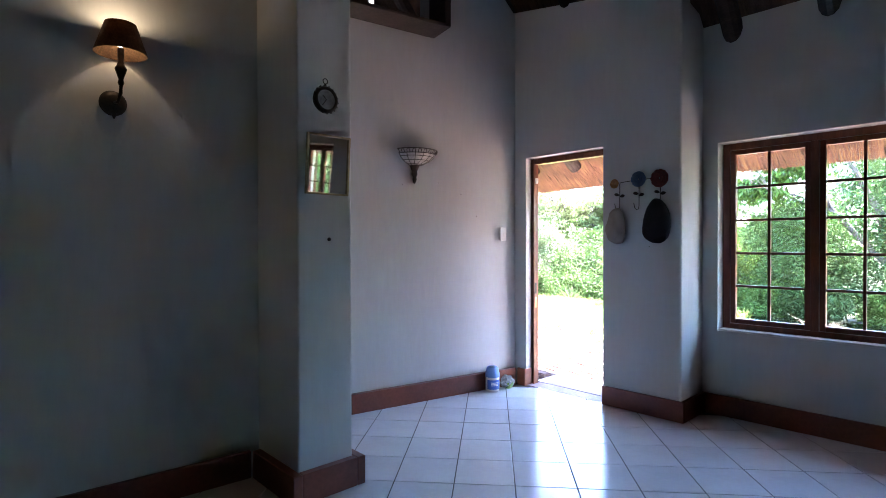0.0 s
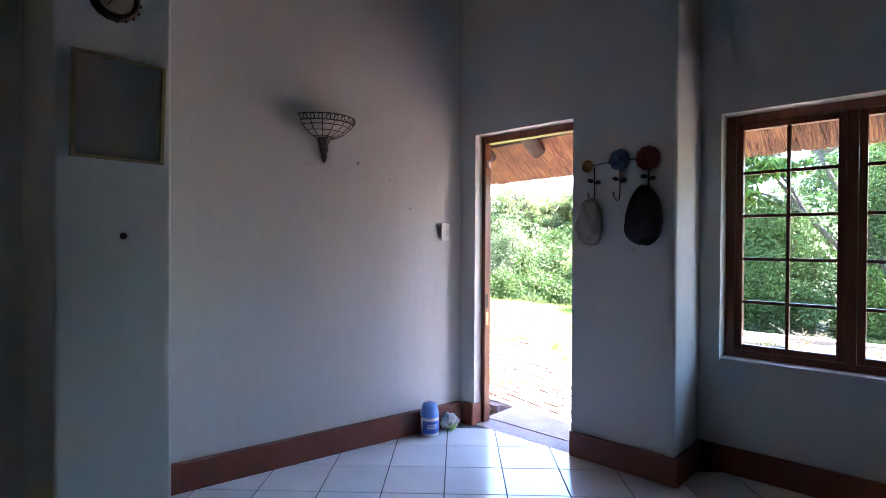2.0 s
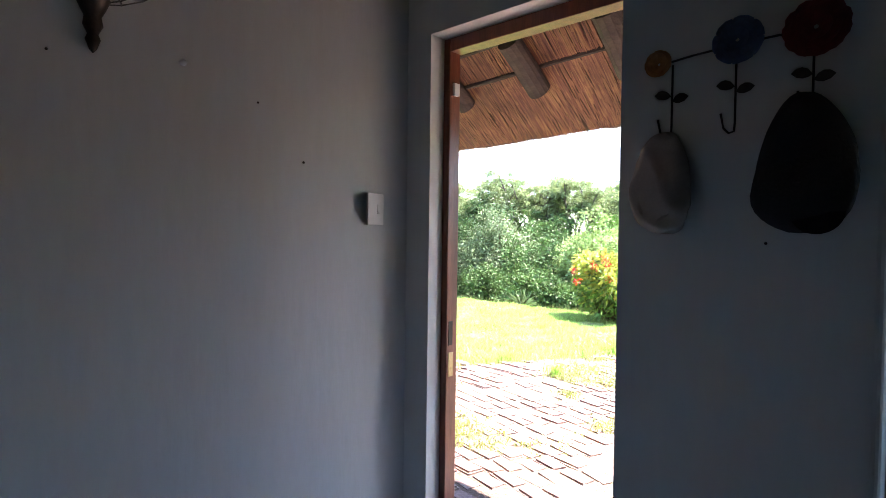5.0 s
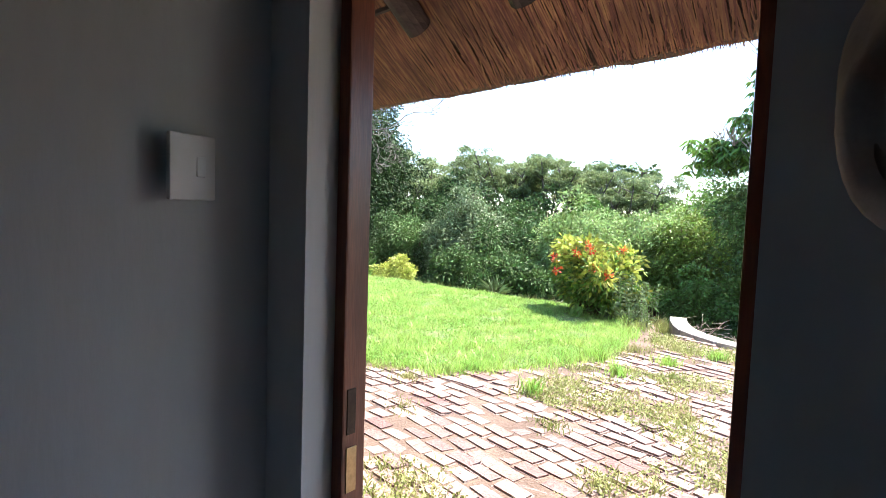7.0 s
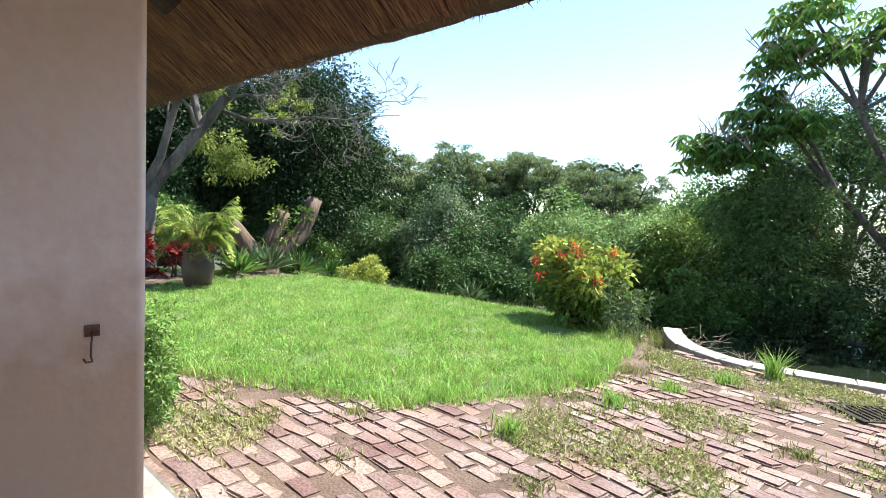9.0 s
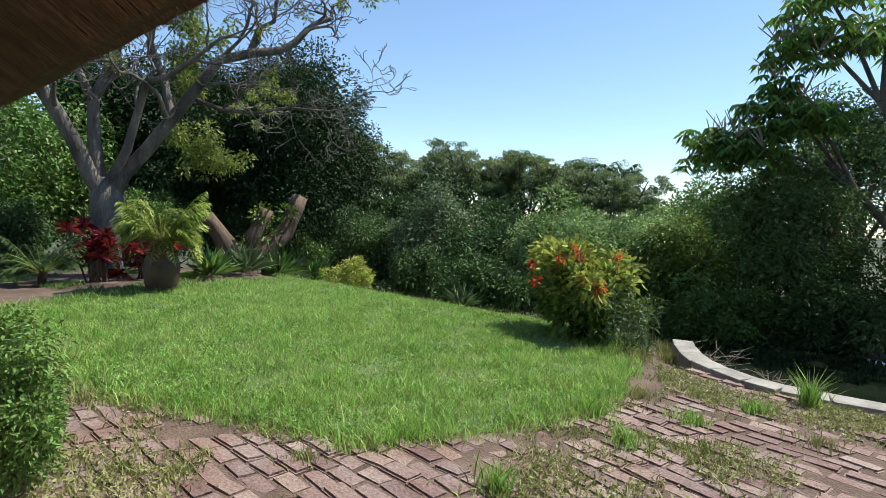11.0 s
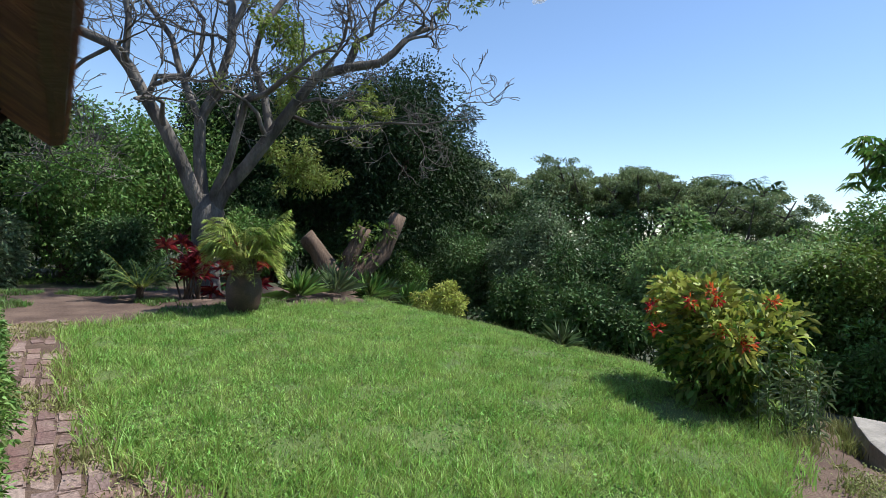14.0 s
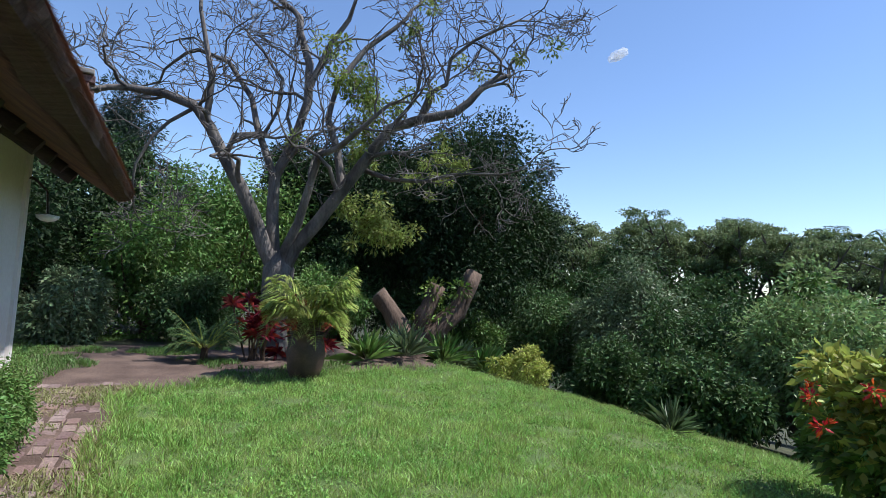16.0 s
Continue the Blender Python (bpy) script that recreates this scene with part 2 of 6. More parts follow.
def raw(name, verts, faces, material, parent=None, label=""):
    """A mesh object from arrays: verts (n, 3) and faces (m, 3 or 4)."""
    verts, faces = np.asarray(verts, np.float32), np.asarray(faces, np.int32)
    me = bpy.data.meshes.new(name)
    k = faces.shape[1]
    me.vertices.add(len(verts))
    me.vertices.foreach_set("co", verts.ravel())
    me.loops.add(faces.size)
    me.loops.foreach_set("vertex_index", faces.ravel())
    me.polygons.add(len(faces))
    me.polygons.foreach_set("loop_start", np.arange(0, faces.size, k, dtype=np.int32))
    me.update(calc_edges=True)
    me.materials.append(material)
    ob = new(name, me)
    if parent:
        ob.parent = parent
        ob.matrix_parent_inverse = parent.matrix_world.inverted()
    if label:
        ob["label"] = label
    return ob


def unit(v):
    return v / np.maximum(np.linalg.norm(v, axis=-1, keepdims=True), 1e-6)


def leaf_cards(rng, c, axis, length, width, droop=0.25):
    """Bent pointed leaves: base at c, along axis."""
    n = len(c)
    axis = unit(axis)
    side = unit(np.cross(axis, rng.normal(size=(n, 3))))
    nor = np.cross(side, axis)
    ln = (length * rng.uniform(0.65, 1.25, n))[:, None]
    wd = (width * rng.uniform(0.7, 1.2, n))[:, None]
    mid = c + axis * ln * 0.5 + nor * ln * 0.08
    tip = c + axis * ln - np.array([0, 0, 1]) * ln * droop
    v = np.stack([c, mid + side * wd * 0.5, tip, mid - side * wd * 0.5], 1).reshape(-1, 3)
    b = np.arange(n)[:, None] * 4
    return v, np.concatenate([b + np.array([[0, 1, 2]]), b + np.array([[0, 2, 3]])])


def clumped(rng, clumps, per, spread, flat=1.0):
    """Points on the skin of the clumps (x, y, z, r), with the way out of each clump."""
    c = np.repeat(np.array(clumps, float), per, 0)
    d = unit(rng.normal(size=(len(c), 3)) + np.array([0, 0, 0.25]))
    r = c[:, 3] * (1 - spread * rng.random(len(c)) ** 1.5) * rng.uniform(0.75, 1.12, len(c))
    return c[:, :3] + d * r[:, None] * np.array([1, 1, flat]), d


def shell(rng, rx, ry, rz, n, r0, r1, zc=0.0, low=-0.35):
    """Clump centres on and in an ellipsoid with an uneven outline."""
    d = unit(rng.normal(size=(n * 3, 3)))
    d = d[d[:, 2] > low][:n]
    s = rng.uniform(0.55, 1.0, len(d)) * (0.85 + 0.25 * np.sin(3 * d[:, 0] + 5 * d[:, 1] + rng.uniform(0, 6)))
    r = rng.uniform(r0, r1, len(d))
    return np.column_stack([d[:, 0] * rx * s, d[:, 1] * ry * s, zc + d[:, 2] * rz * s, r])

# The large structure


def wall(name, p0, p1, thick, holes=(), zt0=3.4, zt1=3.4, z0=-0.1, material=None, label="", round_end=0.0):
    """A wall whose face runs from p0 to p1, its body to the right of that way. holes: (from, to, low, high) along the face."""
    p0, p1 = Vector((*p0, 0)), Vector((*p1, 0))
    d = (p1 - p0)
    length = d.length
    d.normalize()
    nrm = Vector((d.y, -d.x, 0))
    bm = bmesh.new()

    def top(s):
        return zt0 + (zt1 - zt0) * s / length

    def slab(a, b, lo, hi):
        ends = []
        for s in (a, b):
            h = top(s) if hi is None else hi
            ends.append([bm.verts.new(p0 + d * s + nrm * o + Vector((0, 0, z))) for o in (0, thick) for z in (lo, h)])
        a4, b4 = ends
        for f in ((a4[0], a4[1], a4[3], a4[2]), (b4[0], b4[2], b4[3], b4[1]), (a4[0], b4[0], b4[1], a4[1]), (a4[2], a4[3], b4[3], b4[2]), (a4[0], a4[2], b4[2], b4[0]), (a4[1], b4[1], b4[3], a4[3])):
            bm.faces.new(f)

    s = 0.0
    for a, b, lo, hi in sorted(holes):
        slab(s, a, z0, None)
        if lo > z0 + 0.02:
            slab(a, b, z0, lo)
        slab(a, b, hi, None)
        s = b
    slab(s, length, z0, None)
    bmesh.ops.remove_doubles(bm, verts=bm.verts, dist=0.0005)
    bmesh.ops.recalc_face_normals(bm, faces=bm.faces)
    if round_end:
        end = p0 + d * length
        es = [e for e in bm.edges if all((v.co.xy - end.xy).length < 0.001 for v in e.verts)]
        bmesh.ops.bevel(bm, geom=es, offset=round_end, segments=4, affect="EDGES", profile=0.5)
    ob = part(name, bm, material or M_WALL)
    return tagged(ob, label or "painted plaster wall, slightly uneven", "wall", kind="structure")


DOOR = (0.0, 0.79, 2.09)
WIN = (1.532, 3.285, 0.628, 2.068)
FLOOR_Z = -0.015
wall("wall_door", (-0.30, 0), (1.42, 0), -0.15, [(0.30, 1.09, -0.1, DOOR[2])], 3.5, 3.2, label="grey-white plastered wall around the open doorway", round_end=0.02)
wall("wall_return", (1.42, 0.15), (1.42, 0.72), -0.30, (), 3.1, 3.0, label="plastered return beside the window wall")
wall("wall_window", (1.42, 0.40), (9.0, 0.40), -0.25, [(WIN[0] - 1.42, WIN[1] - 1.42, WIN[2], WIN[3]), (3.88, 4.85, WIN[2], WIN[3])], 2.98, 2.98, label="grey-white plastered wall with a cottage-pane window")
wall("wall_sconce", (-0.13, 0), (-0.613, -2.61), 0.25, [(0.89, 1.82, 3.05, 3.75)], 3.45, 6.0, label="grey-white plastered wall with brush marks and nail holes")
wall("wall_lamp", (0.123, -2.61), (-0.16, -6.6), 0.25, (), 6.1, 3.0, label="plastered wall in shade behind the lamp")
wall("wall_back", (-0.4, -6.6), (9.0, -6.6), 0.25, (), 3.0, 3.0)
wall("wall_right", (9.0, -6.6), (9.0, 0.72), 0.25, (), 6.5, 6.5)
wall("wall_facade", (-1.50, 0.86), (-7.0, 1.46), -0.25, (), 2.98, 2.98, material=M_WALL_OUT, label="cream plastered house front under the thatch")
wall("wall_end", (-7.0, 1.46), (-7.0, -6.8), -0.25, (), 2.9, 2.9, material=M_WALL_OUT, label="cream plastered end wall")
# Unseen gable, added so that no daylight leaks into the loft.
bm = bmesh.new()
gable = [[bm.verts.new((x, y, z)) for y, z in ((1.40, 2.88), (-3.0, 7.4), (-6.8, 3.0), (-6.8, 2.85), (1.40, 2.85))] for x in (-7.25, -7.01)]
bm.faces.new(gable[0])
bm.faces.new(gable[1][::-1])
for k in range(5):
    bm.faces.new((gable[0][k], gable[1][k], gable[1][(k + 1) % 5], gable[0][(k + 1) % 5]))
tagged(part("wall_gable", bm, M_WALL_OUT), "unseen plastered gable added to keep daylight out of the loft", "wall", kind="structure")
wall("wall_rear", (-7.0, -6.6), (-0.4, -6.6), 0.25, (), 3.0, 3.0, material=M_WALL_OUT)


def prism(name, poly, z0, z1, material, label, bevel=0.0):
    bm = bmesh.new()
    lo = [bm.verts.new((x, y, z0)) for x, y in poly]
    hi = [bm.verts.new((x, y, z1)) for x, y in poly]
    n = len(poly)
    bm.faces.new(lo[::-1])
    bm.faces.new(hi)
    for i in range(n):
        bm.faces.new((lo[i], lo[(i + 1) % n], hi[(i + 1) % n], hi[i]))
    bmesh.ops.recalc_face_normals(bm, faces=bm.faces)
    if bevel:
        es = [e for e in bm.edges if abs(e.verts[0].co.z - e.verts[1].co.z) > 0.5]
        bmesh.ops.bevel(bm, geom=es, offset=bevel, segments=4, affect="EDGES", profile=0.5)
    return tagged(part(name, bm, material), label, "wall", kind="structure")


prism("wall_pier", [(-0.95, -2.625), (0.585, -2.625), (0.585, -2.30), (-0.85, -2.30)], -0.1, 6.2, M_WALL, "projecting plastered pier with a clock and mirror", 0.012)
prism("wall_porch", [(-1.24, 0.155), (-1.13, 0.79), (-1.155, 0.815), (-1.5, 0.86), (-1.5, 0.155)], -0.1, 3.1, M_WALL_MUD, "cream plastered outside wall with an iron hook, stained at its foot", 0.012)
prism("wall_outside", [(-0.301, -0.1), (-0.301, 0.152), (-1.6, 0.152), (-1.6, -0.1)], -0.1, 3.1, M_WALL_OUT, "cream plastered outside wall beside the doorway")


def skirting(name, p0, p1, label="red-brown painted skirting", t=0.028, h=0.137):
    p0, p1 = Vector((*p0, 0)), Vector((*p1, 0))
    d = (p1 - p0)
    m = Matrix.Translation(p0) @ Matrix.Rotation(math.atan2(d.y, d.x), 4, "Z")
    bm = bmesh.new()
    box(bm, 0, min(t, 0.002), FLOOR_Z - 0.01, d.length, max(t, -0.002), h, 0.005, m)
    return tagged(part(name, bm, M_SKIRT), label, "skirting", kind="structure")


skirting("baseboard", (0.0, -0.03), (0.0, 0.074), t=-0.012)
skirting("baseboard", (-0.084, 0), (-0.001, 0), t=-0.028)
skirting("baseboard", (0.792, 0), (1.448, 0), t=-0.028)
skirting("baseboard", (1.42, 0.001), (1.42, 0.40), t=-0.028)
skirting("baseboard", (1.45, 0.40), (9.0, 0.40), t=-0.028)
skirting("baseboard", (-0.556, -2.3), (-0.136, -0.03), t=-0.05)
skirting("baseboard", (-0.58, -2.30), (0.635, -2.30), t=0.05)
skirting("baseboard", (0.585, -2.625), (0.585, -2.30), t=-0.05)
skirting("baseboard", (0.15, -2.625), (0.635, -2.625), t=-0.05)
skirting("baseboard", (-0.16, -6.6), (0.118, -2.68), t=-0.028)

# Roof: thatch over round poles
RIDGE_Y = -3.0
SLOPE = 1.04


def eave_y(x):
    return 1.455 - 0.095 * x


def plate_y(x):
    return float(np.interp(x, [-8, -1.5, 1.4, 7], [1.55, 0.80, 0.47, 0.47]))


def under(x, y):
    """The height of the thatch's underside."""
    ye, yp = eave_y(x), plate_y(x)
    if y > yp:
        return 1.95 + 0.62 * (ye - y)
    return 2.92 + SLOPE * (yp - y)


roof = thing("thatched_roof", (-0.5, -3, 3), "thatched roof on round poles with a shaggy cut eave", "roof", kind="structure")
bm = bmesh.new()
rows = []
xs = [-7.6 + 0.08 * i for i in range(212)]
wob = [[noise.noise(Vector((x * 2.2, 3.7 * k, 0.5))) * 0.022 + noise.noise(Vector((x * 9, 3.7 * k, 4.5))) * 0.008 for k in range(6)] for x in xs]
rng = np.random.default_rng(5)
for x, j in zip(xs, wob):
    ye, yp = eave_y(x), plate_y(x)
    rz = under(x, RIDGE_Y)
    prof = [(ye + j[0], 1.95 + j[1]), (0.5 * (ye + yp), under(x, 0.5 * (ye + yp)) + 0.01), (yp + 0.14, under(x, yp + 0.14)), (yp + 0.11, 2.84), (yp - 0.02, 2.94), (RIDGE_Y, rz), (-7.3, 2.3), (-7.5, 2.35), (-7.4, 2.65), (RIDGE_Y, rz + 0.4), (yp + 0.2, 3.28), (ye - 0.12 + j[3], 2.36 + j[2]), (ye - 0.02 + j[1], 2.28 + j[3]), (ye + 0.07 + j[2], 2.16 + j[3]), (ye + 0.125 + j[4], 2.04 + j[5]), (ye + 0.10, 1.966 + j[3])]
    rows.append([bm.verts.new((x, y, z)) for y, z in prof])
for a, b in zip(rows, rows[1:]):
    k = len(a)
    for i in range(k):
        bm.faces.new((a[i], a[(i + 1) % k], b[(i + 1) % k], b[i]))
bm.faces.new(rows[0])
bm.faces.new(rows[-1][::-1])
bmesh.ops.recalc_face_normals(bm, faces=bm.faces)
part("thatch", bm, M_THATCH, roof)

# loose reeds on the underside and along the cut edge
n = 15000
x = rng.uniform(-7.5, 5.5, n)
f = rng.random(n) ** 0.8
ye = 1.455 - 0.095 * x
yp = np.interp(x, [-8, -1.5, 1.4, 7], [1.55, 0.80, 0.47, 0.47])
ys = ye - f * (ye - yp) * 0.95 + 0.02
zs = 1.95 + (ye - ys) * 0.62
sl = np.full(n, 0.62)
ln = rng.uniform(0.15, 0.45, n)
dx = rng.normal(0, 0.05, n)
dy = 1 / np.sqrt(1 + sl ** 2)
off = rng.uniform(0.002, 0.014, n)
c = np.column_stack([x, ys, zs - off])
w = rng.uniform(0.002, 0.0045, n)
end = c + np.column_stack([dx * ln, dy * ln, -dy * sl * ln - off * 0.3])
over = end[:, 1] > ye - 0.005
end[over, 1] = ye[over] + rng.uniform(-0.03, 0.008, over.sum())
end[over, 2] = np.maximum(end[over, 2], 1.948 + rng.uniform(-0.012, 0.0, over.sum()))
sx = np.column_stack([w, np.zeros(n), np.zeros(n)])
v = np.stack([c - sx, c + sx, end + sx * 0.7, end - sx * 0.7], 1).reshape(-1, 3)
b = np.arange(n)[:, None] * 4
reeds = raw("reeds", v, b + np.array([[0, 1, 2, 3]]), M_REED, roof, "loose straight reeds")
reeds["kind"] = "stuff"
# straws that stick out of the cut edge
n = 52000
x = rng.uniform(-7.6, 3.0, n)
ye = 1.455 - 0.095 * x
g = rng.random(n)
c = np.column_stack([x, ye + np.interp(g, [0, 0.1, 0.3, 0.6, 0.85, 1], [0.04, 0.105, 0.122, 0.062, -0.022, -0.11]), 1.955 + g * 0.39])
d = np.column_stack([rng.normal(0, 0.25, n), rng.uniform(0.2, 1.0, n), -rng.uniform(0.2, 1.0, n)])
d[g > 0.85, 2] = rng.uniform(-0.4, 0.9, (g > 0.85).sum())
end = c + unit(d) * (rng.uniform(0.012, 0.045, n) + 0.018 * (rng.random(n) < 0.08))[:, None]
sx = np.column_stack([np.full(n, 0.003), np.zeros(n), np.zeros(n)])
v = np.stack([c - sx, c + sx, end], 1).reshape(-1, 3)
straws = raw("edge_straws", v, np.arange(n)[:, None] * 3 + np.array([[0, 1, 2]]), M_REED, roof)
straws["kind"] = "stuff"

for k in range(-11, 9):
    x = -0.22 + 0.62 * k
    ye = eave_y(x) - 0.20
    r = 0.062 + 0.012 * math.sin(k * 2.3)
    bm = bmesh.new()
    pts = [Vector((x + 0.03 * math.sin(k + y), y, 2.92 + SLOPE * (plate_y(x) - y) - r - 0.012)) for y in (plate_y(x) + 0.10, -0.1, -0.4, -1.6, -2.2, -2.9)]
    tube(bm, pts, [r * 1.05, r, r, r, r * 0.95, r * 0.9], 12)
    part("roof_pole", bm, M_POLE, roof, "weathered round pole")
for k in range(-13, 10):
    x = -0.17 + 0.557 * k
    r = 0.064 + 0.010 * math.sin(k * 2.3)
    bm = bmesh.new()
    ye, yp = eave_y(x) - 0.40, plate_y(x)
    pts = [Vector((x + 0.02 * math.sin(k + y), y, under(x, y) - r - 0.012)) for y in (ye, ye * 0.6 + yp * 0.4, yp + 0.11)]
    pts[1].z += 0.004
    tube(bm, pts, [r * 1.04, r, r], 14)
    part("rafter_tail", bm, M_POLE, roof, "dark round rafter end, sawn square")
for y0 in (0.47, 0.66):
    bm = bmesh.new()
    pts = []
    for i in range(27):
        x = -7.5 + 0.5 * i
        y = eave_y(x) - y0
        pts.append((x, y, under(x, y) - 0.012 + 0.006 * math.sin(i * 1.7)))
    tube(bm, pts, [0.014] * len(pts), 6)
    part("batten", bm, M_POLE, roof)
for y in (-0.35, -1.2, -2.1):
    bm = bmesh.new()
    tube(bm, [(x, y, under(x, y) - 0.012) for x in (-0.6, 1.0, 2.5, 4.0, 6.5)], [0.016] * 5, 6)
    part("batten", bm, M_POLE, roof)

# Ground: one sheet to the horizon
LAWN = [(-3.05, 2.30), (-2.32, 2.52), (-1.80, 2.70), (-1.35, 3.25), (-1.05, 4.20), (-1.15, 5.2), (-1.45, 6.3), (-1.7, 7.6), (-3.0, 9.6), (-8.3, 10.2), (-7.75, 7.2), (-7.5, 5.5), (-7.25, 4.0), (-7.1, 3.2), (-6.9, 2.35), (-5.0, 2.16), (-3.6, 2.14)]


def ground_z(x, y):
    x, y = np.asarray(x, float), np.asarray(y, float)
    left = 1 / (1 + np.exp(np.clip((x + 0.9) * 3, -50, 50)))
    drop = -0.22 * np.maximum(0, y - 6.6) * left - 0.45 / (1 + np.exp(np.clip(-(y - 6.15) * 6, -50, 50))) * (1 - left)
    drop = drop - 0.05 * np.maximum(0, -8.6 - x)
    lawn_rise = 0.03 * np.exp(-((x + 4.4) / 2.6) ** 2 - ((y - 4.4) / 1.6) ** 2)
    return np.maximum(drop, -7.0) + lawn_rise


def inside(poly, x, y):
    x, y = np.asarray(x), np.asarray(y)
    res = np.zeros(x.shape, bool)
    for (x0, y0), (x1, y1) in zip(poly, poly[1:] + poly[:1]):
        cross = ((y0 > y) != (y1 > y)) & (x < (x1 - x0) * (y - y0) / (y1 - y0 + 1e-12) + x0)
        res ^= cross
    return res


near = np.arange(-16, 8.01, 0.25)
gx = np.concatenate([[-1500, -600, -250, -120, -70, -45, -32, -24, -19], near, [10, 14, 20, 30, 50, 90, 200, 600, 1500]])
near = np.arange(-8, 22.01, 0.25)
gy = np.concatenate([[-1500, -600, -200, -80, -40, -20, -12], near, [24, 28, 34, 44, 60, 90, 150, 300, 700, 1500]])
X, Y = np.meshgrid(gx, gy, indexing="ij")
Z = ground_z(X, Y) - 0.012
Z -= 0.06 * ((Y < 0.3) & (X > -7.2) & (Y > -6.7) & (X < 9.2))
Z += 0.007 * np.clip(np.sin(X * 1.9 + 0.7 * Y) * np.sin(Y * 2.3 - 0.5 * X), 0, 1) * (Y > 0.7)
Z += np.where((Y > 2) | (X < -7.5), 0.012, 0.0) * np.sin(X * 3.1 + Y * 1.7) * 0.6
ni, nj = X.shape
idx = np.arange(ni * nj).reshape(ni, nj)
F = np.stack([idx[:-1, :-1], idx[1:, :-1], idx[1:, 1:], idx[:-1, 1:]], -1).reshape(-1, 4)
ground = raw("ground", np.column_stack([X.ravel(), Y.ravel(), Z.ravel()]), F, M_SOIL)
ground.data.materials.append(M_UNDER)
cx, cy = (X[:-1, :-1] + X[1:, 1:]).ravel() / 2, (Y[:-1, :-1] + Y[1:, 1:]).ravel() / 2
litter = (np.hypot(cx + 1, cy - 2) > 10.5) | (cy > 7.4)
ground.data.polygons.foreach_set("material_index", litter.astype(np.int32))
tagged(ground, "bare brown soil that falls away beyond the garden", "ground", kind="structure")

# Lawn turf just above the soil
lx, ly = np.meshgrid(np.arange(-10, -0.9, 0.12), np.arange(2.0, 10.4, 0.12), indexing="ij")
ok = inside(LAWN, lx, ly)
lz = ground_z(lx, ly) + 0.006 + 0.012 * np.sin(lx * 5.3) * np.sin(ly * 4.7)
idx = np.arange(lx.size).reshape(lx.shape)
cell = ok[:-1, :-1] & ok[1:, :-1] & ok[1:, 1:] & ok[:-1, 1:]
F = np.stack([idx[:-1, :-1], idx[1:, :-1], idx[1:, 1:], idx[:-1, 1:]], -1)[cell]
lawn = raw("lawn", np.column_stack([lx.ravel(), ly.ravel(), lz.ravel()]), F, M_TURF)
tagged(lawn, "rough green lawn of uncut grass beside the brick paving", "lawn", kind="structure")


def blades(rng, x, y, z, h, w, lean=0.5):
    n = len(x)
    a = rng.uniform(0, 2 * math.pi, n)
    b = rng.uniform(0, 2 * math.pi, n)
    s = np.column_stack([np.cos(a) * w, np.sin(a) * w, np.zeros(n)])
    c = np.column_stack([x, y, z])
    k = h * rng.uniform(0.1, lean, n)
    mid = c + np.column_stack([np.cos(b) * k * 0.35, np.sin(b) * k * 0.35, h * 0.6])
    tip = c + np.column_stack([np.cos(b) * k, np.sin(b) * k, h])
    v = np.stack([c - s, c + s, mid + s * 0.8, mid - s * 0.8, tip], 1).reshape(-1, 3)
    i = np.arange(n)[:, None] * 5
    return v, np.concatenate([i + np.array([[0, 1, 2]]), i + np.array([[0, 2, 3]]), i + np.array([[3, 2, 4]])])


rng = np.random.default_rng(11)
n = 430000
x, y = rng.uniform(-9.6, -1.0, n), rng.uniform(2.0, 10.2, n)
keep = inside(LAWN, x + rng.normal(0, 0.06, n), y + rng.normal(0, 0.06, n))
x, y = x[keep], y[keep]
dist = np.hypot(x + 0.5, y - 1.5)
keep = rng.random(len(x)) < np.clip(1.25 - dist / 13, 0.35, 1)
x, y = x[keep], y[keep]
cl = np.array([noise.noise(Vector((a * 3.1, b * 3.1, 0.3))) + 0.7 * noise.noise(Vector((a * 9, b * 9, 5.3))) for a, b in zip(x, y)])
h = rng.uniform(0.03, 0.075, len(x)) * (1.0 + 0.75 * cl)
h = np.maximum(h, 0.026)
v, F = blades(rng, x, y, ground_z(x, y) - 0.012, h, 0.0034, 1.3)
grass = raw("grass", v, F, M_GRASS, lawn, "long uncut grass blades")
grass["kind"] = "stuff"
n = 90000
x, y = rng.uniform(-8.3, -1.0, n), rng.uniform(2.0, 8.0, n)
keep = inside(LAWN, x, y)
x, y = x[keep], y[keep]
cl = np.array([noise.noise(Vector((a * 1.3, b * 1.3, 6.3))) + 0.8 * noise.noise(Vector((a * 6, b * 6, 2.3))) for a, b in zip(x, y)])
near_edge = np.exp(-np.abs(y - 2.4 - 0.1 * (x + 3)) * 2.2) * 0.3
keep = cl + near_edge > 0.02 + 0.4 * rng.random(len(x))
x, y = x[keep], y[keep]
pts = np.column_stack([x, y, ground_z(x, y) + rng.uniform(0.015, 0.05, len(x))])
v, F = leaf_cards(rng, pts, rng.normal(size=pts.shape) + np.array([0, 0, 0.4]), 0.027, 0.013, 0.15)
raw("clover", v, F, M_CLOVER, lawn, "broad-leaved clover and weeds in the grass")["kind"] = "stuff"
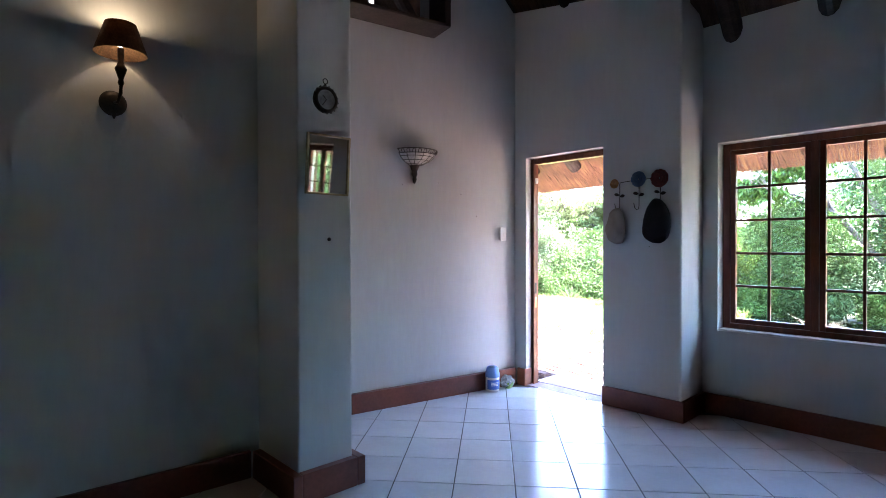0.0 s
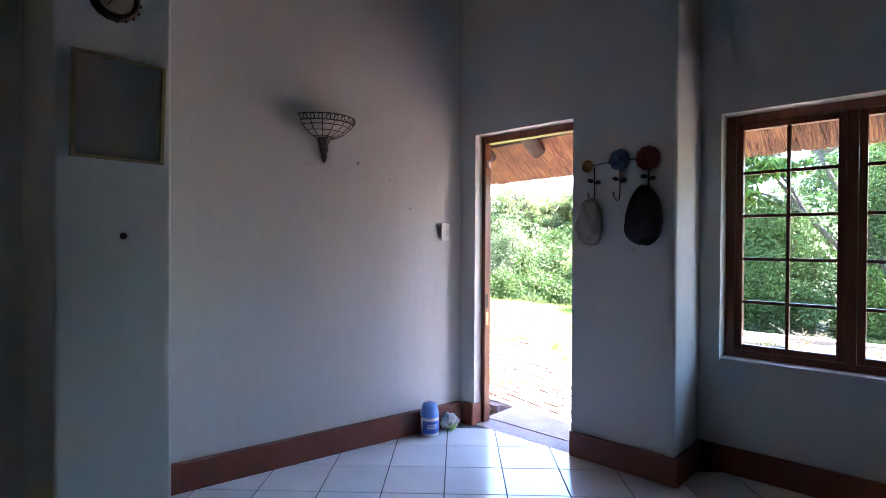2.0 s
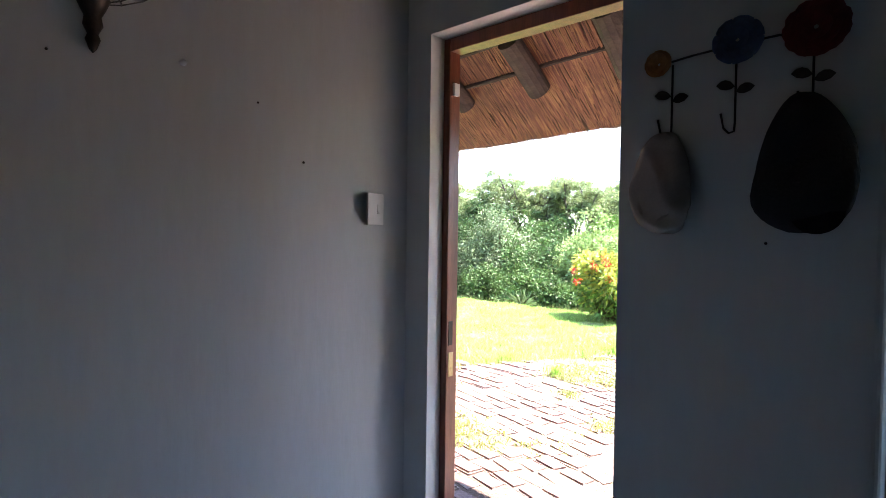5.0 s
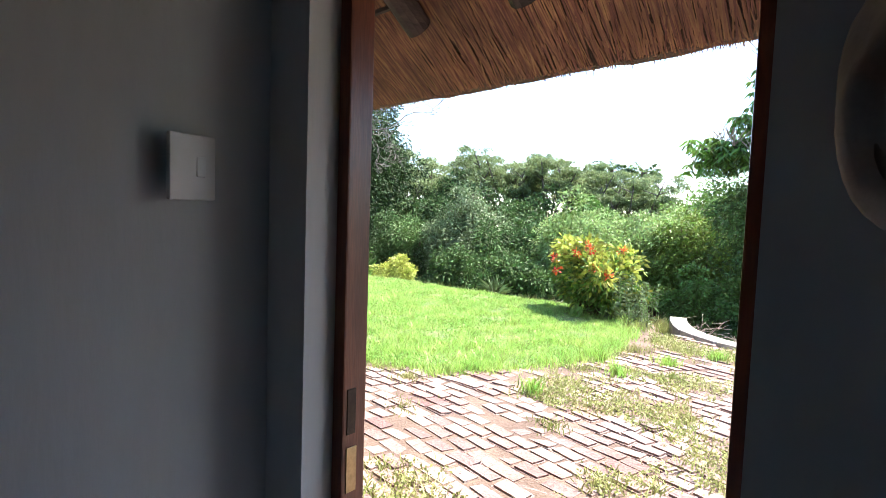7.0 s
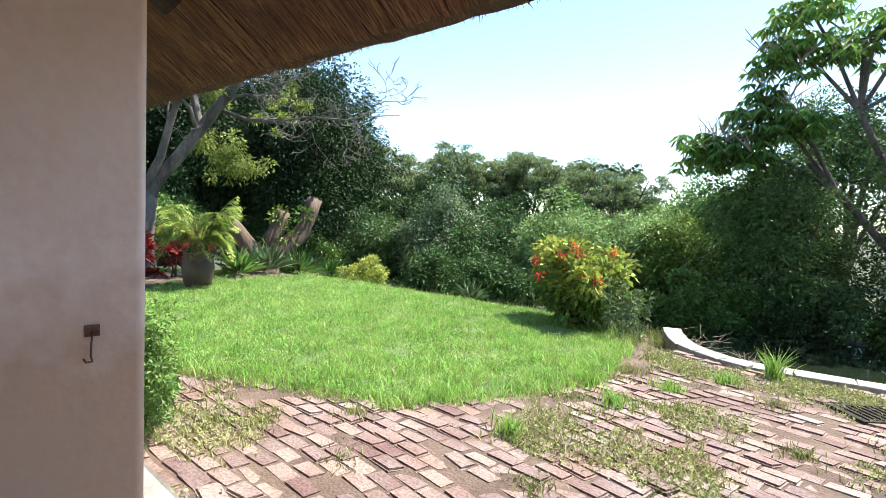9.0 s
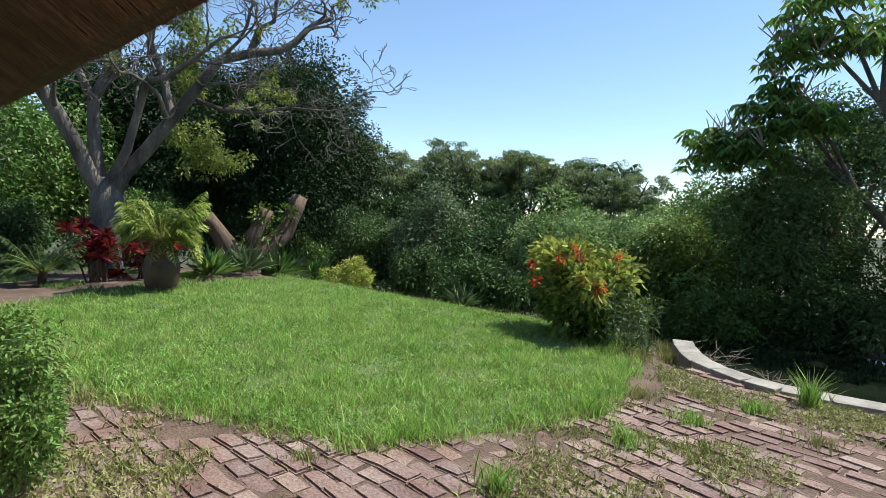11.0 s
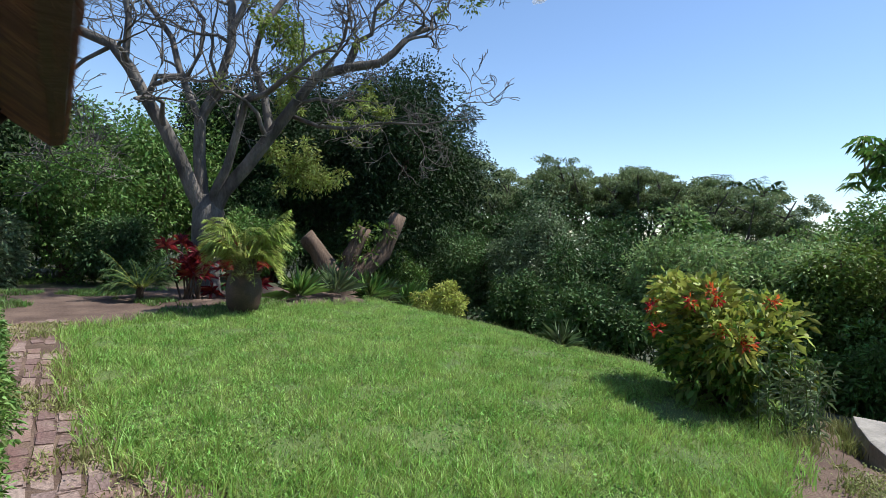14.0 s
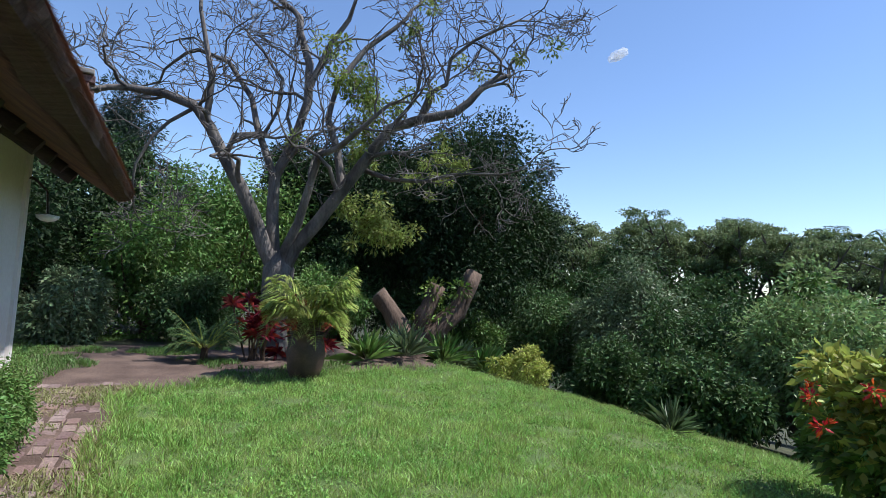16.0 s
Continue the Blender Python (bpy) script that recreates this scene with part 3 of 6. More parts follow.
# longer tufts that hang over the lawn's edge, and pale seed stalks
n = 60000
x, y = rng.uniform(-8.3, -0.8, n), rng.uniform(1.9, 7.0, n)
a, b = inside(LAWN, x, y), np.zeros(n, int)
for dx, dy in ((0.14, 0), (-0.14, 0), (0, 0.14), (0, -0.14)):
    b += inside(LAWN, x + dx, y + dy)
keep = (b > 0) & (b < 4) & (np.array([noise.noise(Vector((p * 2.6, q * 2.6, 8.1))) for p, q in zip(x, y)]) > -0.12)
x, y = x[keep], y[keep]
v, F = blades(rng, x, y, ground_z(x, y) - 0.012, rng.uniform(0.05, 0.15, len(x)), 0.0036, 1.3)
raw("edge_grass", v, F, M_GRASS, lawn)["kind"] = "stuff"
n = 5200
x, y = rng.uniform(-8.3, -1.0, n), rng.uniform(2.1, 8.5, n)
keep = inside(LAWN, x, y)
x, y = x[keep], y[keep]
v, F = blades(rng, x, y, ground_z(x, y) - 0.012, rng.uniform(0.10, 0.19, len(x)), 0.0016, 0.6)
raw("seed_stalks", v, F, M_WEED, lawn)["kind"] = "stuff"

# Interior floor of tiles laid diagonally
floor = thing("floor", (2.0, -2.0, -0.02), "glossy white ceramic tile floor laid diagonally, a little dusty", "floor", kind="structure")
bm = bmesh.new()
box(bm, -1.0, -6.6, -0.12, 9.0, 0.0, FLOOR_Z - 0.003)
box(bm, 1.0, 0.0, -0.12, 9.0, 0.40, FLOOR_Z - 0.003)
part("grout", bm, M_GROUT, floor)

# Threshold slab between door and paving
bm = bmesh.new()
box(bm, 0.0, 0.003, -0.1, 0.79, 0.17, FLOOR_Z + 0.002, 0.003)
box(bm, -0.02, 0.171, -0.1, 1.1, 0.60, FLOOR_Z + 0.006, 0.003)
tagged(part("threshold", bm, M_SCREED), "worn dusty pinkish cement threshold before the doorway", "threshold", kind="structure")

# Door frame and windows
door = thing("door_1", (0.395, 0.12, 0), "red-brown varnished door frame, its door taken off or open", "door", kind="structure")
for name, b in (("jamb", (0.0, 0.078, -0.016, 0.034, 0.144, 2.088)), ("jamb", (0.762, 0.078, -0.016, 0.79, 0.144, 2.088)), ("head", (0.035, 0.078, 2.035, 0.761, 0.144, 2.088))):
    bm = bmesh.new()
    box(bm, *b, 0.004)
    part(name, bm, M_WOOD, door)
bm = bmesh.new()
box(bm, 0.0335, 0.09, 0.70, 0.0365, 0.118, 0.80, 0.0005)
part("strike_plate", bm, M_BRASS, door, "worn brass strike plate")
bm = bmesh.new()
box(bm, 0.0335, 0.09, 0.83, 0.0360, 0.114, 0.93, 0.0005)
part("mortice", bm, M_IRON, door, "dark chipped mortice slot")
bm = bmesh.new()
box(bm, 0.034, 0.095, 1.86, 0.048, 0.125, 1.91, 0.002)
part("bolt_keep", bm, M_WHITE, door, "small pale bolt keep")


def window(name, x0, x1, z0, z1, y, label, n=3):
    w = thing(name, ((x0 + x1) / 2, y, z0), label, "window", kind="structure")
    t, dpt = 0.05, 0.07
    for nm, b in (("window_frame", (x0, y, z0, x0 + t, y + dpt, z1)), ("window_frame", (x1 - t, y, z0, x1, y + dpt, z1)), ("window_frame", (x0 + t, y, z1 - t, x1 - t, y + dpt, z1)), ("window_frame", (x0 + t, y, z0, x1 - t, y + dpt, z0 + t))):
        bm = bmesh.new()
        box(bm, *b, 0.004)
        part(nm, bm, M_WOOD, w)
    pitch = (x1 - x0 - 2 * t) / n
    for k in range(n):
        a, b = x0 + t + k * pitch, x0 + t + (k + 1) * pitch
        if k:
            bm = bmesh.new()
            box(bm, a - 0.025, y - 0.004, z0 + t, a + 0.025, y + dpt + 0.004, z1 - t, 0.004)
            part("mullion", bm, M_WOOD, w)
        a += 0.027 if k else 0.002
        b -= 0.027 if k < n - 1 else 0.002
        zb, zt = z0 + t + 0.002, z1 - t - 0.002
        cs = new("casement")
        cs.matrix_world = pose((a + b) / 2, y + 0.02, zb)
        cs.parent = w
        cs.matrix_parent_inverse = w.matrix_world.inverted()
        bm = bmesh.new()
        s = 0.035
        for q in ((a, zb, a + s, zt), (b - s, zb, b, zt), (a + s, zb, b - s, zb + s), (a + s, zt - s, b - s, zt)):
            box(bm, q[0], y + 0.01, q[1], q[2], y + 0.055, q[3], 0.003)
        part("sash", bm, M_WOOD, cs)
        pw, ph = (b - a - 2 * s), (zt - zb - 2 * s)
        bm = bmesh.new()
        box(bm, a + s + pw / 2 - 0.009, y + 0.018, zb + s, a + s + pw / 2 + 0.009, y + 0.048, zt - s, 0.002)
        for r in range(1, 5):
            z = zb + s + ph * r / 5
            box(bm, a + s, y + 0.020, z - 0.009, b - s, y + 0.046, z + 0.009, 0.002)
        part("glazing_bar", bm, M_WOOD, cs)
        for r in range(5):
            for c in range(2):
                px, pz = a + s + pw * c / 2, zb + s + ph * r / 5
                bm = bmesh.new()
                box(bm, px + 0.006, y + 0.031, pz + 0.006, px + pw / 2 - 0.006, y + 0.034, pz + ph / 5 - 0.006)
                p = part("pane", bm, M_GLASS, cs)
                p.visible_shadow = False
    bm = bmesh.new()
    box(bm, x0, y - 0.095, z0 - 0.002, x1, y - 0.001, z0 + 0.012, 0.004)
    part("window_sill", bm, M_WALL, w)


window("window_1", WIN[0] + 0.002, WIN[1] - 0.002, WIN[2] + 0.002, WIN[3] - 0.002, 0.505, "wooden cottage-pane casement window, closed")
window("window_2", 5.302, 6.268, WIN[2] + 0.002, WIN[3] - 0.002, 0.505, "narrow two-light cottage-pane casement window, closed", 2)

# Bare tree, potted palm, bush and the rest of the garden


def tree_shape(seed, base, limbs, leaf_at=0, r0=0.3, depth=4, shrink=0.66):
    """Branch lines: (points, radii) from a list of first limbs (points, radius), and the tips."""
    rg = random.Random(seed)
    out, tips = [], []

    def grow(p, d, r, ln, lv):
        pts, rad = [p.copy()], [r]
        steps = 4
        for i in range(steps):
            d = (d + Vector((rg.gauss(0, 0.36), rg.gauss(0, 0.36), rg.gauss(0.04, 0.30)))).normalized()
            p = p + d * ln / steps
            pts.append(p.copy())
            rad.append(r * (1 - 0.45 * (i + 1) / steps))
            if lv > 0 and i >= 1 and rg.random() < (0.75 if lv > 1 else 0.9):
                side = Vector((rg.gauss(0, 1), rg.gauss(0, 1), rg.gauss(0.25, 0.6)))
                nd = (d * 0.75 + side.normalized() * 0.8).normalized()
                grow(p, nd, rad[-1] * rg.uniform(0.5, 0.72), ln * rg.uniform(0.5, 0.75), lv - 1)
        out.append((pts, rad, lv))
        if lv <= 1:
            tips.append(p)
        if lv > 0:
            grow(p, d, rad[-1], ln * shrink, lv - 1)

    for pts, r in limbs:
        pts = [Vector(q) for q in pts]
        rad = [r * (1 - 0.45 * i / (len(pts) - 1)) for i in range(len(pts))]
        out.append((pts, rad, depth + 1))
        grow(pts[-1], (pts[-1] - pts[-2]).normalized(), rad[-1], 1.15, depth)
        for i in range(3 if len(pts) > 5 else 1, len(pts) - 1):
            side = Vector((rg.gauss(0, 1), rg.gauss(0, 1), 0.4)).normalized()
            grow(pts[i], ((pts[i + 1] - pts[i]).normalized() * 0.6 + side * 0.8).normalized(), rad[i] * 0.42, 1.05, depth - 1)
    return out, tips


def shrub(name, at, rx, ry, rz, zc, n, per, lsize, material, seed, label, category="shrub", group="", r=(0.18, 0.34), wide=0.42, stems=5, low=-0.45, bark=None, trunk=0.05, droop=0.25):
    """A leafy shrub or tree: stems and a crown of many leaves in clumps."""
    rg = np.random.default_rng(seed)
    t = thing(name, (at[0], at[1], float(ground_z(at[0], at[1])) - 0.06 if len(at) < 3 else at[2]), label, category, group)
    o = np.array(t.location)
    mean = (rx + ry + rz) / 3
    coarse = mean > 0.7
    if coarse:
        n, per, r = int(n * 0.62), int(per * 1.6), (r[0] * 1.1, r[1] * 1.12)
    cl = shell(rg, rx, ry, rz, n, r[0] * mean, r[1] * mean, zc, low)
    for k in range(stems):
        bm = bmesh.new()
        c = cl[rg.integers(len(cl))]
        a = rg.uniform(0, 6.28)
        b = np.array([math.cos(a), math.sin(a), 0]) * trunk * 1.2
        m = (b + c[:3]) * 0.5 + np.array([rg.normal(0, 0.06), rg.normal(0, 0.06), 0]) * mean
        tube(bm, [o + b - (0, 0, 0.05), o + b * 0.8 + (m - b) * 0.4, o + m, o + c[:3]], [trunk, trunk * 0.8, trunk * 0.6, trunk * 0.25], 7)
        part("trunk" if trunk > 0.09 else "stem", bm, bark or M_BARK_D, t)
    if coarse:
        cl = np.concatenate([cl, shell(rg, rx * 0.62, ry * 0.62, rz * 0.62, n // 3, r[0] * mean, r[1] * mean, zc, low)])
    pts, d = clumped(rg, cl, int(per * 1.5), 0.38 if coarse else 0.6)
    lsize *= 0.78
    v, F = leaf_cards(rg, pts + o, d + rg.normal(0, 0.6, d.shape), lsize, lsize * wide, droop)
    raw("crown", v, F, material, t)
    return t


def flat_top(name, x, y, height, spread, material, seed, label, tilt=0.0):
    """A feathery flat-topped tree: thin forked limbs under thin pads of small leaves."""
    rg = np.random.default_rng(seed)
    z = float(ground_z(x, y)) - 0.1
    t = thing(name, (x, y, z), label, "tree")
    bm = bmesh.new()
    base = Vector((x, y, z))
    fork = base + Vector((rg.normal(0, 0.2), rg.normal(0, 0.2), height * 0.45))
    tube(bm, [base, (base + fork) * 0.5, fork], [0.16, 0.13, 0.11], 9)
    pads = []
    for k in range(13):
        a = k * 2.4 + rg.uniform(-0.3, 0.3)
        r = spread * (0.25 + 0.75 * rg.random() ** 0.7)
        e = base + Vector((math.cos(a) * r, math.sin(a) * r, height * rg.uniform(0.78, 1.0) - 0.08 * r))
        m1 = fork + (e - fork) * 0.5 + Vector((rg.normal(0, 0.15), rg.normal(0, 0.15), 0.1))
        tube(bm, [fork, m1, e], [0.07, 0.05, 0.02], 7)
        pads.append((e, rg.uniform(0.45, 0.8)))
        for j in range(3):
            q = m1 + (e - m1) * rg.uniform(0.2, 0.8)
            e2 = q + Vector((rg.normal(0, 0.55), rg.normal(0, 0.55), rg.uniform(0.15, 0.5)))
            tube(bm, [q, (q + e2) * 0.5, e2], [0.028, 0.018, 0.008], 5)
            pads.append((e2, rg.uniform(0.3, 0.55)))
    part("trunk", bm, M_BARK, t)
    cs = []
    for e, r in pads:
        for j in range(16):
            b, rr = rg.uniform(0, 6.28), r * math.sqrt(rg.random())
            cs.append([e.x + rr * math.cos(b), e.y + rr * math.sin(b), e.z + rg.normal(0, 0.07) + 0.12 * (r - rr), rg.uniform(0.10, 0.2)])
    pts, d = clumped(rg, cs, 46, 0.8, 0.6)
    v, F = leaf_cards(rg, pts, d + rg.normal(0, 0.5, d.shape), 0.095, 0.042)
    raw("crown", v, F, material, t)
    return t

# Bare tree behind the lawn
TB = Vector((-9.9, 4.6, float(ground_z(-9.9, 4.6)) - 0.1))
tree = thing("bare_tree", TB, "tall grey-barked tree, almost leafless with crooked limbs", "tree")
limbs = [
    ([(-9.91, 4.59, 1.22), (-9.97, 4.36, 1.66), (-10.02, 4.16, 2.16), (-10.09, 3.91, 2.66), (-10.20, 3.62, 3.15), (-10.26, 3.39, 3.59), (-10.34, 3.14, 3.91), (-10.54, 2.69, 4.06)], 0.135),
    ([(-10.31, 3.33, 3.71), (-10.31, 3.36, 4.41), (-10.40, 3.24, 4.98), (-10.51, 3.11, 5.61)], 0.06),
    ([(-10.27, 3.66, 3.12), (-10.34, 3.79, 3.55), (-10.19, 4.25, 3.65), (-10.21, 4.45, 4.11), (-10.32, 4.51, 4.72)], 0.055),
    ([(-9.89, 4.62, 1.22), (-10.02, 4.52, 1.67), (-10.11, 4.48, 2.26), (-10.18, 4.48, 2.91), (-10.09, 4.73, 3.59), (-10.04, 4.91, 4.33), (-10.11, 4.91, 5.03), (-10.29, 4.73, 5.66)], 0.12),
    ([(-9.88, 4.64, 1.22), (-9.73, 4.64, 1.68), (-9.51, 4.75, 2.11), (-9.32, 4.83, 2.72), (-9.14, 4.89, 3.22), (-8.86, 5.10, 3.33)], 0.09),
    ([(-9.87, 4.65, 1.22), (-9.72, 4.78, 1.69), (-9.47, 5.05, 2.14), (-9.23, 5.31, 2.64), (-8.99, 5.58, 3.16), (-8.71, 5.91, 3.79), (-8.39, 6.30, 3.96), (-8.04, 6.74, 4.09)], 0.13),
    ([(-9.11, 5.63, 3.11), (-8.72, 5.98, 2.94), (-8.30, 6.39, 2.92), (-7.94, 6.70, 3.04)], 0.045),
    ([(-9.96, 4.87, 4.51), (-9.81, 5.16, 5.37), (-9.69, 5.42, 5.87), (-9.62, 5.58, 6.58)], 0.06),
    ([(-9.28, 5.38, 2.70), (-9.48, 5.33, 3.40), (-9.73, 5.19, 4.02), (-9.79, 5.36, 4.74), (-9.67, 5.80, 5.46), (-9.53, 6.27, 5.93)], 0.075),
    ([(-8.44, 6.30, 3.97), (-8.35, 6.43, 4.43), (-8.21, 6.64, 4.59), (-8.19, 6.68, 5.03), (-7.99, 7.00, 5.38)], 0.05),
    ([(-10.12, 4.44, 2.94), (-10.42, 4.17, 3.79), (-10.59, 4.08, 4.32), (-10.96, 3.70, 5.00), (-11.38, 3.24, 5.23)], 0.065),
    ([(-10.37, 3.15, 3.89), (-10.51, 2.81, 3.61), (-10.57, 2.60, 3.34), (-10.61, 2.40, 2.85)], 0.035),
]
lines, tips = tree_shape(3, TB, limbs, depth=4)
bm = bmesh.new()
tube(bm, [TB - Vector((0, 0, 0.2)), TB + Vector((0, 0, 0.15)), TB + Vector((-0.01, 0, 0.45)), TB + Vector((-0.01, -0.01, 0.85)), TB + Vector((0, 0, 1.2)), TB + Vector((0, 0.01, 1.5)), TB + Vector((0, 0, 1.8))], [0.36, 0.27, 0.23, 0.225, 0.25, 0.26, 0.12], 18)
for pts, rad, lv in lines:
    if lv >= 3:
        tube(bm, pts, rad, 9, cap=False)
part("trunk", bm, M_BARK, tree, smooth=True)
bm = bmesh.new()
for pts, rad, lv in lines:
    if lv < 3:
        tube(bm, pts, [max(q, 0.006) for q in rad], 5, cap=False)
part("twig_mass", bm, M_BARK, tree)["kind"] = "stuff"
rng = np.random.default_rng(21)
sel = [p for p in tips if rng.random() < 0.015 and p.z < 5.5 and p.y > 4.4]
more = []
for y, z, r in ((5.5, 4.8, 0.30), (5.75, 4.65, 0.25), (6.05, 4.35, 0.32), (6.3, 4.45, 0.25), (6.2, 2.2, 0.35), (5.75, 2.5, 0.3), (6.65, 2.0, 0.32), (5.95, 2.05, 0.3), (6.45, 2.35, 0.3), (5.9, 3.4, 0.2), (5.6, 3.9, 0.2), (7.3, 3.3, 0.18), (7.7, 3.6, 0.18)):
    for k in range(7):
        more.append([rng.normal(-9.6, 0.2), rng.normal(y, 0.16), rng.normal(z, 0.15), r * rng.uniform(0.35, 0.8)])
cl = np.array([[p.x, p.y, p.z, rng.uniform(0.10, 0.24)] for p in sel] + more)
M_LEAF_YG = leaf("young tree leaf", (0.19, 0.25, 0.05), (0.32, 0.37, 0.09))
pts, d = clumped(rng, cl, 85, 0.8)
v, F = leaf_cards(rng, pts, d + rng.normal(0, 0.5, d.shape), 0.085, 0.038)
raw("crown", v, F, M_LEAF_YG, tree, "a few clumps of small yellow-green leaves")

# Forked stump
SB = Vector((-11.1, 8.1, float(ground_z(-11.1, 8.1)) - 0.10))
stump = thing("forked_stump", SB, "sawn-off forked tree stump sprouting leaves", "stump")
bm = bmesh.new()
tube(bm, [SB - Vector((0, 0, 0.3)), SB, SB + Vector((0.02, 0, 0.4)), SB + Vector((0, 0.1, 0.7))], [0.5, 0.44, 0.34, 0.24], 14)
tube(bm, [SB + Vector((0, 0, 0.3)), SB + Vector((-0.2, -0.5, 1.0)), SB + Vector((-0.3, -0.87, 1.5))], [0.30, 0.22, 0.19], 12)
tube(bm, [SB + Vector((0, 0.05, 0.3)), SB + Vector((0, 0.15, 1.0)), SB + Vector((0.1, 0.45, 1.75))], [0.26, 0.21, 0.18], 12)
tube(bm, [SB + Vector((0, 0.1, 0.4)), SB + Vector((0.2, 0.95, 1.2)), SB + Vector((0.3, 1.30, 2.1))], [0.30, 0.22, 0.19], 12)
bmesh.ops.subdivide_edges(bm, edges=bm.edges[:], cuts=2, use_grid_fill=True)
for v in bm.verts:
    v.co += Vector((noise.noise(v.co * 3.1), noise.noise(v.co * 3.1 + Vector((7, 0, 0))), noise.noise(v.co * 3.1 + Vector((0, 7, 0))))) * 0.07
part("trunk", bm, M_BARK_D, stump, smooth=True)
cl = np.array([[SB.x + 0.2, SB.y + 0.5, SB.z + 1.1, 0.3], [SB.x + 0.1, SB.y + 0.3, SB.z + 1.6, 0.3], [SB.x, SB.y + 0.1, SB.z + 0.9, 0.25], [SB.x + 0.3, SB.y + 0.9, SB.z + 1.7, 0.25]])
pts, d = clumped(rng, cl, 120, 0.7)
v, F = leaf_cards(rng, pts, d, 0.13, 0.06)
raw("sprout_leaves", v, F, M_LEAF_L, stump)["kind"] = "stuff"


def frond_mesh(rg, o, a, ln, rise, n, lw, width, sag):
    """A feather palm frond: rachis points and leaflets."""
    ts = np.linspace(0, 1, 9)
    out = np.array([math.cos(a), math.sin(a), 0])
    ax = np.array([o + out * ln * t * (1 - 0.15 * t) + np.array([0, 0, 1]) * (rise * ln * t - sag * ln * t * t) for t in ts])
    vs, fs = [], []
    side = np.array([-math.sin(a), math.cos(a), 0])
    for k in range(n):
        t = 0.18 + 0.8 * k / n
        c = np.array([np.interp(t, ts, ax[:, i]) for i in range(3)])
        for s in (-1, 1):
            d = unit((side * s * 0.8 + out * 0.75 + np.array([0, 0, rg.uniform(-0.25, 0.25)]))[None])[0]
            q = lw * math.sin(math.pi * min(0.97, 0.12 + t * 0.86)) * rg.uniform(0.85, 1.1)
            e = c + d * q - np.array([0, 0, 0.25 * q])
            p = out * width
            vs += [c - p, c + p, c + d * q * 0.55 + p * 0.8, e, c + d * q * 0.55 - p * 0.8]
            b = len(vs) - 5
            fs += [(b, b + 1, b + 2), (b, b + 2, b + 4), (b + 4, b + 2, b + 3)]
    return ax, vs, fs


def palm(name, at, height, fronds, ln, label, seed, pot=None, lw=0.22, n=26, mat_leaf=None, trunk_r=0.06, width=0.008):
    rg = np.random.default_rng(seed)
    base = Vector(at)
    t = thing(name, base, label, "palm")
    if pot:
        bm = bmesh.new()
        lathe(bm, [(0.0, 0.0), (pot * 0.66, 0.0), (pot * 0.90, 0.16), (pot, 0.34), (pot * 0.92, 0.47), (pot * 0.80, 0.54), (pot * 0.90, 0.565), (pot * 0.88, 0.59), (pot * 0.76, 0.57), (pot * 0.74, 0.50), (0.0, 0.50)], 28, base)
        part("pot", bm, M_POT, t, "bulging brown clay pot", smooth=True)
        base = base + Vector((0, 0, 0.48))
    bm = bmesh.new()
    for k in range(1 if not pot else 5):
        a = k * 1.3
        b = base + Vector((math.cos(a), math.sin(a), 0)) * (0.09 if pot else 0)
        tube(bm, [b, b + Vector((0, 0, height * 0.5)), b + Vector((0.02, 0.01, height))], [trunk_r, trunk_r * 0.9, trunk_r * 0.8], 9)
    part("trunk", bm, M_BARK_D, t)
    vs, fs = [], []
    bm = bmesh.new()
    for k in range(fronds):
        a = k * 2.39996 + rg.uniform(-0.2, 0.2)
        o = np.array(base) + np.array([math.cos(a) * 0.05, math.sin(a) * 0.05, height * rg.uniform(0.8, 1.0)])
        ax, v, f = frond_mesh(rg, o, a, ln * rg.uniform(0.7, 1.05), rg.uniform(0.45, 2.1) if pot else rg.uniform(0.6, 1.7), n, lw, width, rg.uniform(0.8, 1.3) if pot else rg.uniform(0.5, 0.9))
        tube(bm, [Vector(q) for q in ax], list(np.linspace(0.011, 0.003, len(ax)) * (ln / 0.9)), 5, cap=False)
        b = len(vs)
        vs += v
        fs += [tuple(i + b for i in q) for q in f]
    part("rachis", bm, M_LEAF_Y, t)["kind"] = "stuff"
    raw("fronds", np.array(vs), np.array(fs), mat_leaf or M_LEAF_L, t)
    return t


palm("potted_palm", (-7.25, 4.27, float(ground_z(-7.25, 4.27)) - 0.02), 0.28, 48, 0.66, "feathery palm with arching fronds in a brown clay pot", 31, mat_leaf=M_PALM, pot=0.235, lw=0.27, width=0.012, n=30)
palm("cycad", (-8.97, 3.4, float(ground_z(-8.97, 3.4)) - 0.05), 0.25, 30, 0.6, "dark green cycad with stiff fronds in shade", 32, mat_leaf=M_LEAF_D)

# Flowering bush at the lawn's corner
rng = np.random.default_rng(41)
BU = Vector((-2.05, 6.35, float(ground_z(-2.05, 6.35)) - 0.05))
bush = thing("flowering_bush", BU, "yellow-green leafy bush with orange-red flower clusters", "bush")
cl = shell(rng, 0.60, 0.60, 0.50, 80, 0.11, 0.20, 0.60, -0.8)
bm = bmesh.new()
for k in range(16):
    c = cl[rng.integers(len(cl))][:3]
    b = np.array([rng.normal(0, 0.08), rng.normal(0, 0.08), 0])
    tube(bm, [np.array(BU) + b, np.array(BU) + (b + c) * 0.5 + np.array([0, 0, 0.08]), np.array(BU) + c], [0.018, 0.012, 0.006], 6)
part("stem_clump", bm, M_BARK_D, bush)
pts, d = clumped(rng, cl, 105, 0.7)
pts = pts + np.array(BU)
